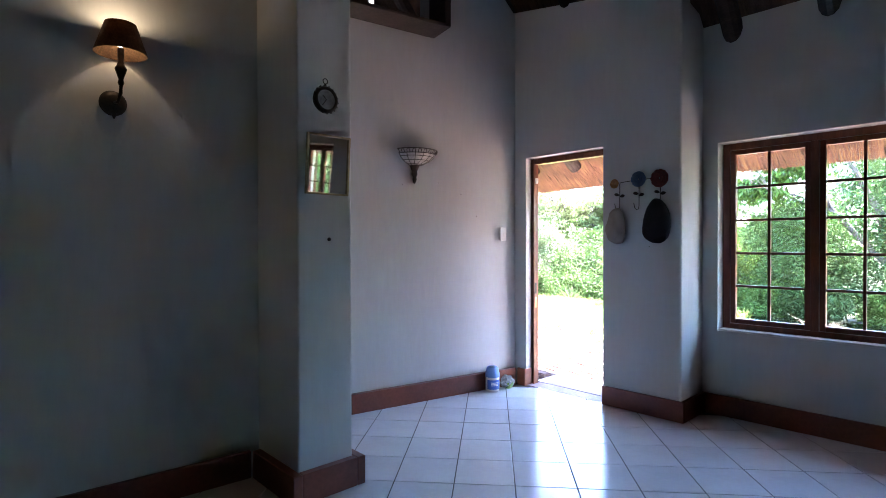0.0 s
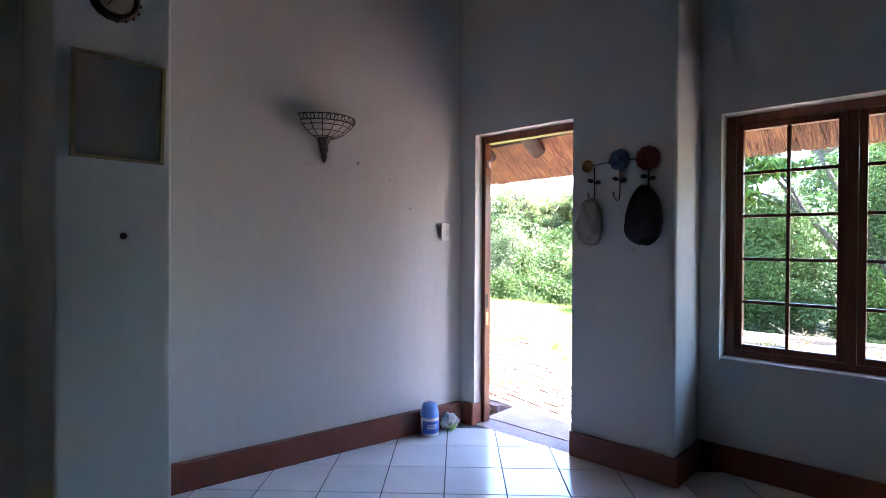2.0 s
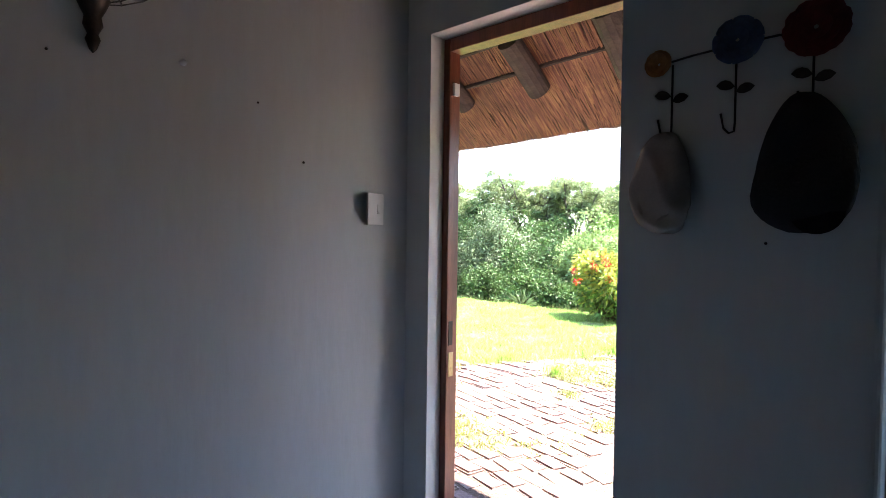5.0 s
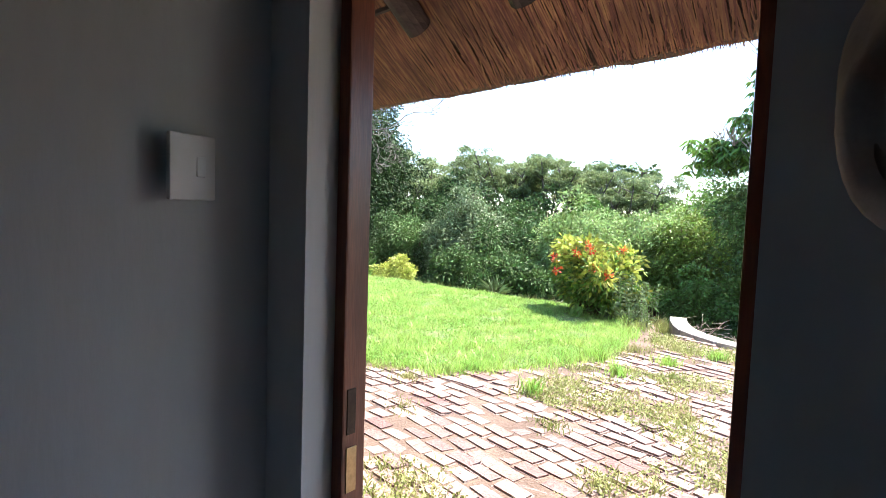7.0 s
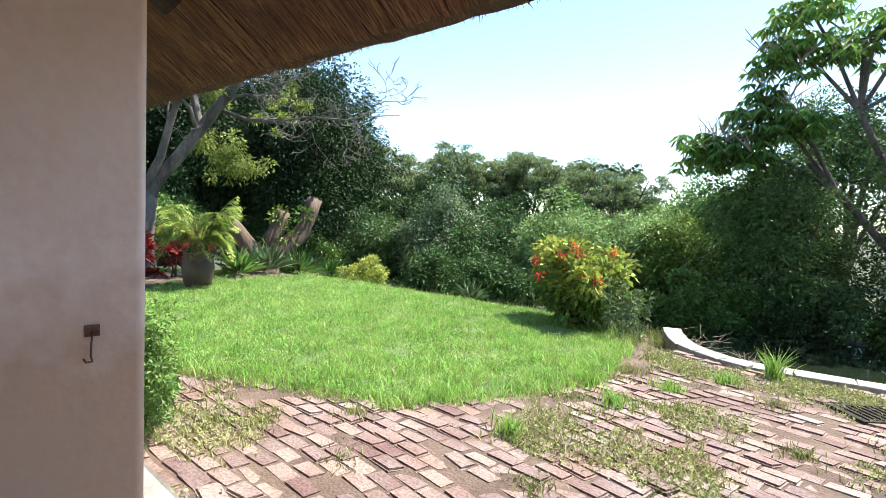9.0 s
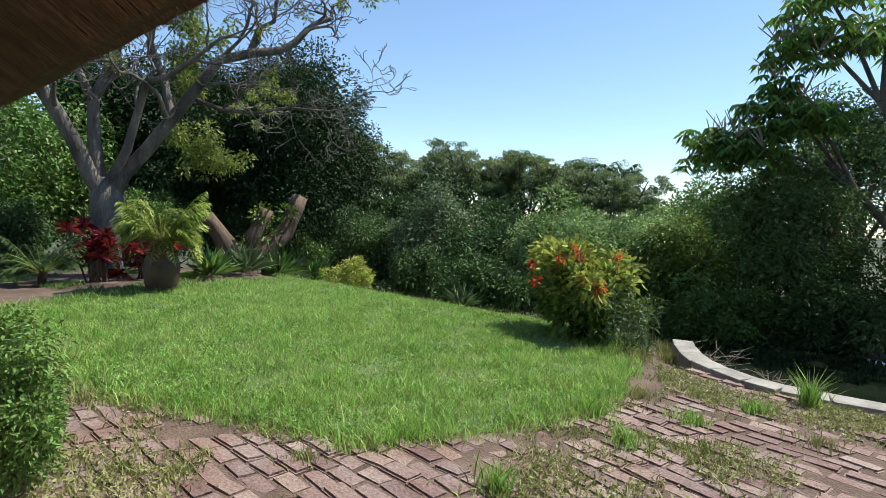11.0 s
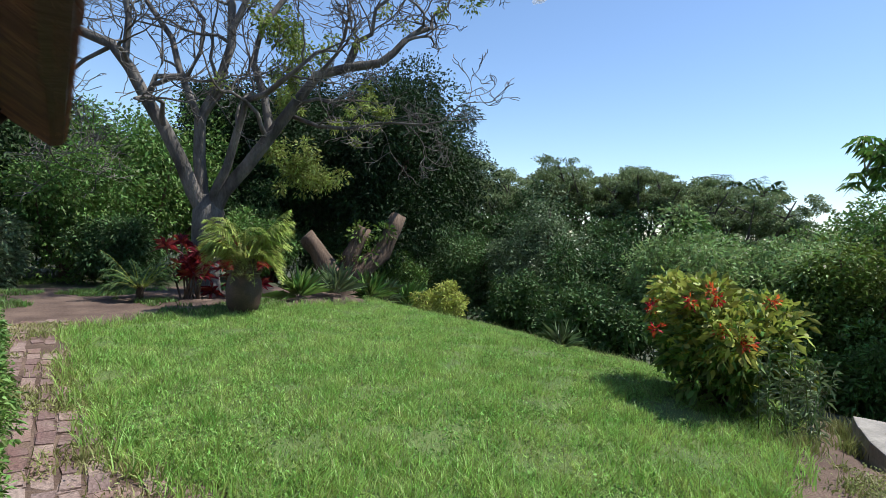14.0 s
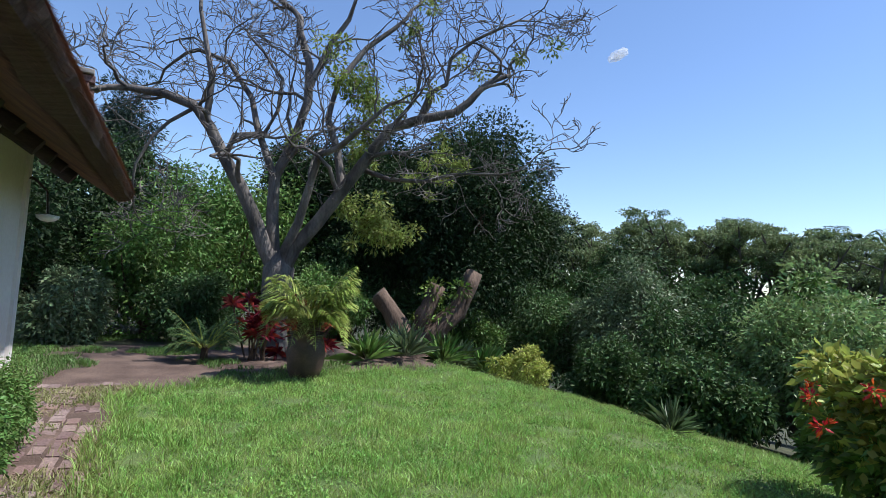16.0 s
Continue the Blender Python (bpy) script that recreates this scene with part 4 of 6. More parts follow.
# Upper leaves yellower and lighter: the sunlit top is put into their colour.
hi = (pts[:, 2] - BU.z) + rng.normal(0, 0.25, len(pts)) > 0.60
for nm, sel, m in (("crown", ~hi, M_LEAF), ("young_leaves", hi, M_LEAF_Y)):
    v, F = leaf_cards(rng, pts[sel], d[sel] + rng.normal(0, 0.5, (sel.sum(), 3)), 0.105, 0.048, 0.12)
    raw(nm, v, F, m, bush)
for k in range(11):
    a = rng.uniform(-2.6, 0.7) if k < 9 else rng.uniform(0, 6)
    e = rng.uniform(-0.25, 0.9)
    q = np.array(BU) + np.array([math.cos(a) * 0.66 * math.cos(e), math.sin(a) * 0.66 * math.cos(e), 0.60 + 0.55 * math.sin(e)])
    dd = unit(rng.normal(size=(32, 3)) + np.array([math.cos(a), math.sin(a), 0.3]) * 0.8)
    v, F = leaf_cards(rng, q + dd * rng.uniform(0.0, 0.05, (32, 1)), dd, 0.045, 0.020, 0.1)
    raw("flower_head", v, F, M_ORANGE if k % 2 else M_RED, bush)["kind"] = "stuff"

# Shrubs and trees round the garden
S = shrub
for k in range(6):
    x = -2.62 - 0.56 * k
    S("clipped_shrub", (x, 1.42 - 0.045 * (x + 2.5)), 0.34, 0.22, 0.36, 0.36, 70, 100, 0.042, M_LEAF, 51 + 400 * k, "small dense green shrub in a row along the house wall", "shrub", "shrubs along the house wall", r=(0.22, 0.36), trunk=0.012, low=-0.9)
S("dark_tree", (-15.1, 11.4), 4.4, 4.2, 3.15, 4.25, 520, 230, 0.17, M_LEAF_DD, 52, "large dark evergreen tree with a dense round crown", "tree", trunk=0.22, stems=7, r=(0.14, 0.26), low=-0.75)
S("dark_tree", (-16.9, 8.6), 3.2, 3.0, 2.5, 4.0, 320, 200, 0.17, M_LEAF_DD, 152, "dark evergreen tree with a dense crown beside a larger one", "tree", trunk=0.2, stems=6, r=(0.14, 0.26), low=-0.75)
S("garden_tree", (15.5, 7.0), 3.4, 3.2, 2.6, 2.4, 120, 90, 0.2, M_LEAF, 153, "mid-green spreading tree beyond the lawn's edge", "tree", trunk=0.14, stems=9, r=(0.13, 0.26), low=-0.8)
# Leaf colour here is darkened to carry the hedge's shade.
S("hedge_tree", (-16.8, 1.6), 3.0, 2.6, 2.6, 2.6, 110, 110, 0.20, M_LEAF_DD, 53, "dense dark green shrub forming the garden's edge, darkened further for its shade", r=(0.18, 0.34), low=-0.9, trunk=0.08)
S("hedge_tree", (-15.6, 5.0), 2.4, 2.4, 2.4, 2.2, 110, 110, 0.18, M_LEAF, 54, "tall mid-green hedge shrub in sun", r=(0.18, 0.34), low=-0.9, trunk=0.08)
# Shade beyond the house is put into this shrub's leaf colour too.
S("hedge_tree", (-13.8, 0.6), 2.0, 1.7, 1.9, 1.5, 90, 100, 0.17, M_LEAF_DD, 55, "dense dark green shrub beyond the house, darkened further for its shade", low=-0.9, trunk=0.08)
S("hedge_tree", (-13.6, 3.0), 1.7, 1.5, 1.6, 1.5, 80, 90, 0.15, M_LEAF, 56, "bushy green hedge shrub behind the bare tree", low=-0.9)
S("grey_shrub", (-8.6, 12.2), 1.5, 1.4, 1.7, 1.6, 110, 110, 0.13, M_LEAF_G, 57, "rounded grey-green shrub on the slope", low=-0.9)
S("dark_shrub", (-10.5, 11.6), 1.3, 1.3, 1.5, 1.3, 90, 100, 0.13, M_LEAF_D, 58, "dark shrub in the shade of the trees", low=-0.9)
S("dark_shrub", (-6.6, 12.0), 1.6, 1.3, 1.4, 1.2, 90, 100, 0.14, M_LEAF_D, 59, "dark leafy shrub on the slope", low=-0.9)
S("light_shrub", (-4.7, 11.6), 1.5, 1.3, 1.3, 1.5, 100, 110, 0.13, M_LEAF_S, 60, "soft light-green shrub on the slope", low=-0.9)
S("light_shrub", (-2.9, 12.2), 1.4, 1.3, 1.5, 1.7, 100, 110, 0.13, M_LEAF_S, 61, "light-green shrub on the slope behind the flowering bush", low=-0.9)
S("yellow_shrub", (-7.2, 7.85), 0.52, 0.5, 0.34, 0.30, 50, 60, 0.10, M_LEAF_Y, 62, "low golden-yellow spreading shrub at the lawn's edge", wide=0.3, low=-0.6, trunk=0.012)
for k, (x, y, rx, zc, rz, m, c) in enumerate([(-18.5, 16.5, 2.8, 4.2, 2.6, M_LEAF_D, "dark"), (-5.0, 25.5, 3.0, 4.3, 1.4, M_LEAF_D, "dark"), (-13.4, 16.6, 2.4, 3.3, 1.9, M_LEAF_D, "dark"), (-10.5, 18.5, 2.5, 3.3, 1.9, M_LEAF_D, "dark"), (-7.4, 19.0, 2.4, 3.1, 1.7, M_LEAF, "mid-green"), (-4.6, 19.2, 2.4, 3.0, 1.6, M_LEAF_G, "grey-green"), (-2.4, 20.4, 2.8, 4.0, 2.4, M_LEAF, "mid-green"), (0.8, 23.0, 3.2, 4.0, 2.6, M_LEAF_D, "dark"), (5.5, 17.0, 3.4, 3.4, 3.0, M_LEAF, "mid-green"), (10.5, 14.0, 3.4, 3.0, 3.0, M_LEAF_D, "dark"), (-22.0, 10.5, 3.6, 3.6, 3.4, M_LEAF_D, "dark"), (-21.5, 5.0, 3.2, 2.6, 2.6, M_LEAF, "mid-green"), (-22.0, -1.5, 3.6, 2.8, 3.0, M_LEAF_D, "dark")]):
    S("garden_tree", (x, y), rx, rx * 0.9, rz, zc, 120, 90, 0.2, m, 70 + k, c + " spreading tree beyond the lawn's edge", "tree", trunk=0.14, stems=9, r=(0.13, 0.26), low=-0.5)
for k, (x, y, h, s) in enumerate([(-15.6, 18.4, 7.3, 2.9), (-14.2, 19.4, 7.6, 3.0), (-12.4, 20.3, 7.8, 3.0), (-10.8, 21.0, 7.4, 2.9), (-9.1, 22.0, 7.6, 2.9), (-7.3, 22.8, 6.9, 2.7), (-5.4, 23.4, 6.3, 2.6)]):
    flat_top("flat_top_tree", x, y, h, s, M_LEAF_F, 320 + k, "feathery flat-topped tree with thin forked limbs")
for k, (x, y, h) in enumerate([(-18.2, 18.6, 9.6), (-25.0, 2.6, 9.2)]):
    S("casuarina", (x, y), 1.0, 1.0, 3.4, h - 3.2, 70, 90, 0.28, M_LEAF_B, 90 + k, "slender blue-green needle tree", "tree", wide=0.12, trunk=0.12, low=-0.9, r=(0.16, 0.3))
for k, (x, y, h) in enumerate([(-10.6, 28.4, 7.9), (-8.9, 28.8, 7.7)]):
    palm("tall_palm", (x, y, float(ground_z(x, y))), h + 1.2, 40, 1.05, "tall palm far behind the trees", 95 + k, lw=0.6, n=16, mat_leaf=M_LEAF_D, trunk_r=0.2, width=0.05)
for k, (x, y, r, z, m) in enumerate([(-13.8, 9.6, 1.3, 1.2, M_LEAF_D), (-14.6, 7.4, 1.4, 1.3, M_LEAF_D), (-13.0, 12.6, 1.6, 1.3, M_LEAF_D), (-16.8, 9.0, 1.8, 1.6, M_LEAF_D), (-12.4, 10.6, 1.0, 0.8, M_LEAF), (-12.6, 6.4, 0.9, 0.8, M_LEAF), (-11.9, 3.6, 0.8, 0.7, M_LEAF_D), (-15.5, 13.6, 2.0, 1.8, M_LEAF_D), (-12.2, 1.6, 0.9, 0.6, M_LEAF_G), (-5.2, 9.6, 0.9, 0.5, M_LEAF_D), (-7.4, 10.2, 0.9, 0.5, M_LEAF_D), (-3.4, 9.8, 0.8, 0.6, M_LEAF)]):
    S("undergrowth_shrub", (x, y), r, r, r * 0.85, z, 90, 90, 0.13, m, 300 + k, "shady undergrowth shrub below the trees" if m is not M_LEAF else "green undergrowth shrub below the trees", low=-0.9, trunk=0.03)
# right of the garden, behind the pond
for k, (x, y) in enumerate([(-1.35, 10.1), (0.1, 10.3), (1.7, 10.3), (3.4, 10.2), (5.4, 10.0), (7.6, 9.8)]):
    S("pond_shrub", (x, y), 0.95, 0.6, 0.75, 0.45, 80, 100, 0.11, M_LEAF_D if k % 2 else M_LEAF, 330 + k, "low shady shrub overhanging the pond", low=-0.9, trunk=0.025)
S("leafy_shrub", (-2.0, 11.6), 1.2, 1.2, 1.25, 1.25, 110, 120, 0.12, M_LEAF_L, 101, "dense glossy green shrub behind the pond", low=-0.9)
S("leafy_shrub", (-0.2, 11.4), 1.6, 1.3, 1.85, 1.8, 110, 120, 0.11, M_LEAF_D, 102, "dense dark green shrub behind the pond", low=-0.9)
S("leafy_shrub", (2.2, 11.3), 1.8, 1.4, 2.1, 2.1, 110, 120, 0.12, M_LEAF_D, 103, "dense green shrub behind the pond", low=-0.9)
S("leafy_shrub", (4.8, 11.0), 1.8, 1.5, 1.9, 1.9, 110, 120, 0.14, M_LEAF_L, 104, "sunlit light-green shrub seen through the window", low=-0.9)
S("leafy_shrub", (7.6, 10.6), 2.0, 1.6, 2.0, 2.0, 110, 120, 0.15, M_LEAF, 105, "dense green shrub seen through the window", low=-0.9)

# Umbrella tree with fingered leaves
rng = np.random.default_rng(111)
M_LEAF_U = leaf("glossy fingered leaf", (0.095, 0.19, 0.036), (0.18, 0.31, 0.065), rough=0.35, trans=0.33)
UT = Vector((2.2, 11.2, float(ground_z(2.2, 11.2)) - 0.1))
um = thing("umbrella_tree", UT, "umbrella tree with whorls of drooping fingered leaves and flower spikes", "tree")
tips = []
low_fork, high_fork = Vector((0.42, 11.0, 1.95)), Vector((0.62, 11.0, 3.24))
bm = bmesh.new()
tube(bm, [UT, (1.6, 11.1, 0.5), (1.13, 11.0, 1.05), low_fork, (-0.01, 11.0, 2.43)], [0.09, 0.075, 0.062, 0.055, 0.045], 10)
tube(bm, [UT, (1.65, 11.1, 1.1), (1.03, 11.0, 2.3), high_fork, (0.61, 11.0, 4.33)], [0.09, 0.075, 0.06, 0.05, 0.04], 10)
for fork, lobe, size in ((low_fork, (-1.62, 10.9, 2.72), 0.44), (low_fork, (-0.98, 10.7, 2.66), 0.48), (low_fork, (-0.78, 11.0, 3.42), 0.50), (low_fork, (-0.30, 10.8, 3.15), 0.55), (high_fork, (-0.42, 11.0, 4.35), 0.52), (high_fork, (-0.2, 11.0, 5.05), 0.60), (high_fork, (0.75, 11.0, 4.5), 0.60), (high_fork, (1.5, 11.0, 4.9), 0.65), (high_fork, (2.2, 11.0, 4.0), 0.7)):
    lobe = Vector(lobe)
    bend = (fork + lobe) * 0.5 + Vector((0, 0, 0.12))
    tube(bm, [fork, bend, lobe], [0.038, 0.03, 0.02], 8)
    for k in range(11):
        a, q = k * 2.4, size * math.sqrt((k + 0.5) / 11)
        e = np.array(lobe) + np.array([math.cos(a) * q, math.sin(a) * q, 0.22 - 0.75 * q * q / size + rng.uniform(-0.30, 0.14)])
        tube(bm, [lobe - Vector((0, 0, 0.12)), (np.array(lobe) + e) * 0.5, e], [0.022, 0.016, 0.011], 6)
        tips.append(e)
part("trunk", bm, M_BARK, um)
vs, fs, base = [], [], 0
for e in tips:
    for k in range(9):
        a = k * 2.4 + rng.uniform(-0.3, 0.3)
        stalk = e + np.array([math.cos(a) * 0.20, math.sin(a) * 0.20, rng.uniform(-0.16, 0.14)])
        n = 8
        b = np.arange(n) * 2 * math.pi / n + rng.uniform(0, 1)
        ax = np.column_stack([np.cos(b), np.sin(b), np.full(n, -0.45) + rng.normal(0, 0.18, n)])
        v, F = leaf_cards(rng, np.repeat(stalk[None], n, 0), ax, 0.175, 0.054, 0.35)
        fs.append(F + base)
        vs.append(v)
        base += len(v)
raw("crown", np.concatenate(vs), np.concatenate(fs), M_LEAF_U, um, "whorls of fingered leaves")
bm = bmesh.new()
for e in tips[::3]:
    for k in range(5):
        d = np.array([rng.normal(0, 0.18), rng.normal(0, 0.18), 0.42])
        tube(bm, [e + np.array([0, 0, 0.1]), e + d], [0.012, 0.006], 5)
part("flower_spike", bm, M_TWIG, um)["kind"] = "stuff"

# Things on and by the walls indoors


def on_wall(name, x, y, z, ang, label, category):
    """A thing on a wall: its local +y points out of the wall, x along it."""
    t = thing(name, (x, y, z), label, category, rz=ang)
    return t, t.matrix_world.copy()


def lpart(name, bm, material, parent, m, label="", smooth=False):
    bmesh.ops.transform(bm, matrix=m, verts=bm.verts)
    return part(name, bm, material, parent, label, smooth)


M_SHADE = mat("brown woven shade", (0.09, 0.045, 0.02), (0.16, 0.085, 0.04), 0.6, 30, 120, 0.5, 0.003, trans=0.25)
M_MIRROR = mat("old mirror", (0.80, 0.82, 0.80), (0.84, 0.85, 0.84), 0.03, 3, 30, 0, 0, metal=1.0, amount=0.02)
M_AMBER = mat("milky sconce glass", (0.40, 0.37, 0.34), (0.50, 0.47, 0.43), 0.25, 8, 40, 0.1, 0.002, trans=0.2)
M_DIAL = mat("dull clock dial", (0.22, 0.21, 0.20), (0.30, 0.29, 0.27), 0.4, 12, 60, 0, 0)
M_BLUE = mat("blue plastic", (0.035, 0.12, 0.48), (0.05, 0.16, 0.55), 0.3, 6, 40, 0, 0, amount=0.1)
M_BLUE_P = mat("pale blue cap", (0.12, 0.26, 0.62), (0.16, 0.32, 0.68), 0.3, 6, 40, 0, 0, amount=0.1)
M_GREENP = mat("green print", (0.10, 0.30, 0.08), (0.35, 0.45, 0.12), 0.4, 30, 90, 0, 0)
M_BAG = mat("clear-white plastic bag", (0.45, 0.45, 0.44), (0.62, 0.62, 0.60), 0.25, 14, 60, 0.3, 0.004, trans=0.3)
M_BEIGE = mat("beige cotton", (0.34, 0.28, 0.23), (0.42, 0.35, 0.29), 0.9, 7, 160, 0.2, 0.001, amount=0.12)
M_BLACK = mat("black knit", (0.010, 0.010, 0.011), (0.020, 0.019, 0.019), 0.95, 7, 120, 0.6, 0.003)
M_PETAL_B = mat("faded blue metal petal", (0.07, 0.13, 0.28), (0.14, 0.22, 0.38), 0.6, 14, 60, 0.2, 0.002)
M_PETAL_R = mat("dull red metal petal", (0.20, 0.035, 0.03), (0.30, 0.06, 0.05), 0.6, 14, 60, 0.2, 0.002)
M_PETAL_O = mat("rusty orange petal", (0.38, 0.17, 0.05), (0.52, 0.27, 0.09), 0.6, 14, 60, 0.2, 0.002)
M_BULB = bpy.data.materials.new("lit bulb")
M_BULB.use_nodes = True
M_BULB.node_tree.nodes["Principled BSDF"].inputs["Emission Color"].default_value = (1.0, 0.78, 0.45, 1)
M_BULB.node_tree.nodes["Principled BSDF"].inputs["Emission Strength"].default_value = 0.35

# lit wall lamp
lamp, m = on_wall("wall_lamp", 0.070, -3.325, 1.98, -90 + 4.06 - 180 + 180, "lit wall lamp with a brown shade on a dark turned arm", "lamp")
bm = bmesh.new()
lathe(bm, [(0.0, 0.030), (0.035, 0.028), (0.055, 0.018), (0.062, 0.0)], 20, m=Matrix.Rotation(radians(-90), 4, "X"))
tube(bm, [(0, 0.012, -0.05), (0, 0.012, -0.075)], [0.016, 0.003], 8)
lpart("wall_plate", bm, M_IRON, lamp, m, "dark round wall plate", True)
bm = bmesh.new()
tube(bm, [(0, 0.025, 0.0), (0, 0.08, -0.005), (0, 0.115, 0.03), (0, 0.12, 0.07)], [0.008, 0.008, 0.008, 0.009], 8)
lathe(bm, [(0.008, 0.06), (0.014, 0.075), (0.010, 0.09), (0.020, 0.12), (0.026, 0.14), (0.018, 0.155), (0.011, 0.175), (0.014, 0.195), (0.014, 0.235)], 14, (0, 0.12, 0))
lpart("arm", bm, M_IRON, lamp, m, smooth=True)
bm = bmesh.new()
prof = [(0.112, 0.210), (0.106, 0.228), (0.090, 0.275), (0.074, 0.325), (0.066, 0.350)]
lathe(bm, prof, 28, (0, 0.12, 0))
lathe(bm, [(r - 0.003, z) for r, z in prof][::-1], 28, (0, 0.12, 0))
lpart("shade", bm, M_SHADE, lamp, m, "flared brown shade", True)
bm = bmesh.new()
lathe(bm, [(0.0, 0.238), (0.012, 0.245), (0.018, 0.268), (0.020, 0.292), (0.015, 0.315), (0.0, 0.322)], 12, (0, 0.12, 0))
lpart("bulb", bm, M_BULB, lamp, m, smooth=True)
pl = bpy.data.lights.new("wall_lamp_glow", "POINT")
pl.energy, pl.color, pl.shadow_soft_size = 0.055, (1.0, 0.84, 0.52), 0.02
new("wall_lamp_glow", pl).location = m @ Vector((0, 0.12, 0.335))

# half-bowl sconce on the far wall
SW = -79.5
sc, m = on_wall("wall_sconce", -0.330, -1.086, 1.795, SW, "unlit half-bowl wall sconce of leaded glass on a carved stem", "lamp")
bm = bmesh.new()
prof = [(0.02, 0.148), (0.075, 0.160), (0.13, 0.186), (0.165, 0.214), (0.180, 0.236)]
lathe(bm, prof, 20, (0, 0, 0), math.pi)
lathe(bm, [(r - 0.004, z + 0.002) for r, z in prof][::-1], 20, (0, 0, 0), math.pi)
lpart("bowl", bm, M_AMBER, sc, m, "panels of milky glass", True)
bm = bmesh.new()
for k in range(9):
    a = math.pi * k / 8
    tube(bm, [((r + 0.001) * math.cos(a), (r + 0.001) * math.sin(a), z) for r, z in prof], [0.003] * 5, 5)
for r, z in prof[1:4]:
    tube(bm, [((r + 0.001) * math.cos(math.pi * k / 16), (r + 0.001) * math.sin(math.pi * k / 16), z) for k in range(17)], [0.0028] * 17, 5)
lpart("leading", bm, M_IRON, sc, m)
bm = bmesh.new()
for z, r in ((0.236, 0.183), (0.268, 0.199)):
    tube(bm, [(r * math.cos(math.pi * k / 20), r * math.sin(math.pi * k / 20), z) for k in range(21)], [0.004] * 21, 6)
for k in range(26):
    a = math.pi * (k + 0.5) / 26
    b = a + (0.05 if k % 2 else -0.05)
    tube(bm, [(0.183 * math.cos(a), 0.183 * math.sin(a), 0.237), (0.197 * math.cos(a), 0.197 * math.sin(a), 0.253), (0.199 * math.cos(b), 0.199 * math.sin(b), 0.267)], [0.004, 0.003, 0.004], 5)
lpart("rim", bm, M_IRON, sc, m, "pierced scroll rim")
bm = bmesh.new()
lathe(bm, [(0.0, 0.0), (0.010, 0.012), (0.020, 0.04), (0.014, 0.055), (0.026, 0.080), (0.022, 0.105), (0.034, 0.130), (0.042, 0.150), (0.048, 0.158), (0.02, 0.160)], 14, (0, 0.012, 0))
lpart("stem", bm, M_IRON, sc, m, "carved tapering stem", True)

# pocket-watch style wall clock
ck, m = on_wall("wall_clock", 0.588, -2.473, 2.05, -90, "small dark round wall clock with a ring on top", "clock")
m = m @ Matrix.Diagonal((0.84, 0.9, 0.84, 1))
R90 = Matrix.Rotation(radians(-90), 4, "X")
bm = bmesh.new()
lathe(bm, [(0.0, 0.0), (0.078, 0.0), (0.084, 0.012), (0.082, 0.03), (0.072, 0.04), (0.062, 0.036), (0.060, 0.028)], 30, m=R90)
for k in range(18):
    a = k * math.pi / 9
    tube(bm, [(0.08 * math.cos(a), 0.02, 0.08 * math.sin(a)), (0.088 * math.cos(a + 0.12), 0.026, 0.088 * math.sin(a + 0.12))], [0.007, 0.004], 6)
lpart("case", bm, M_IRON, ck, m, smooth=True)
bm = bmesh.new()
lathe(bm, [(0.0, 0.029), (0.061, 0.029)], 30, m=R90)
lpart("dial", bm, M_DIAL, ck, m, "dull grey dial")
bm = bmesh.new()
for a, ln in ((0.9, 0.034), (2.5, 0.048)):
    box(bm, -0.002, 0.030, 0, 0.002, 0.032, ln, 0, Matrix.Rotation(a, 4, "Y"))
lpart("clock_hand", bm, M_IRON, ck, m)
bm = bmesh.new()
tube(bm, [(0, 0.018, 0.078), (0, 0.018, 0.100)], [0.008, 0.006], 8)
tube(bm, [(0.016 * math.cos(k * math.pi / 8), 0.018, 0.115 + 0.016 * math.sin(k * math.pi / 8)) for k in range(17)], [0.0028] * 17, 6)
lpart("ring", bm, M_IRON, ck, m)

# mirror
mi, m = on_wall("framed_mirror", 0.586, -2.459, 1.556, -90, "small mirror in a thin aged brass frame", "mirror")
m = m @ Matrix.Rotation(radians(-4.6), 4, "X")
bm = bmesh.new()
for b in ((-0.128, 0, 0, -0.116, 0.016, 0.312), (0.116, 0, 0, 0.128, 0.016, 0.312), (-0.116, 0, 0, 0.116, 0.016, 0.011), (-0.116, 0, 0.301, 0.116, 0.016, 0.312)):
    box(bm, *b, 0.002)
lpart("frame", bm, M_BRASS, mi, m)
bm = bmesh.new()
box(bm, -0.117, 0.001, 0.010, 0.117, 0.008, 0.302)
lpart("mirror_glass", bm, M_MIRROR, mi, m)


def peg(name, x, y, z, ang, label, r=0.007, ln=0.014, material=None):
    t, m = on_wall(name, x, y, z, ang, label, name.replace("_", " "))
    bm = bmesh.new()
    lathe(bm, [(0.0, ln), (r * 0.7, ln * 0.95), (r, ln * 0.6), (r * 0.8, 0.0)], 10, m=R90)
    lpart("head", bm, material or M_IRON, t, m, smooth=True)


def sconce_x(y):
    return -0.13 + 0.185 * y


peg("wall_plug", 0.586, -2.446, 1.322, -90, "dark screw plug in the pier", 0.011, 0.012)
peg("wall_hook", sconce_x(-0.85) + 0.001, -0.85, 1.82, SW, "small white painted hook in the wall", 0.010, 0.02, M_WALL)
peg("nail", sconce_x(-0.614) + 0.001, -0.614, 1.735, SW, "small dark nail head in the plaster", 0.004, 0.005)
peg("nail", sconce_x(-0.45) + 0.001, -0.45, 1.545, SW, "small dark nail head in the plaster", 0.005, 0.006)
peg("nail", sconce_x(-1.188) + 0.001, -1.188, 1.787, SW, "small dark nail head in the plaster", 0.004, 0.005)
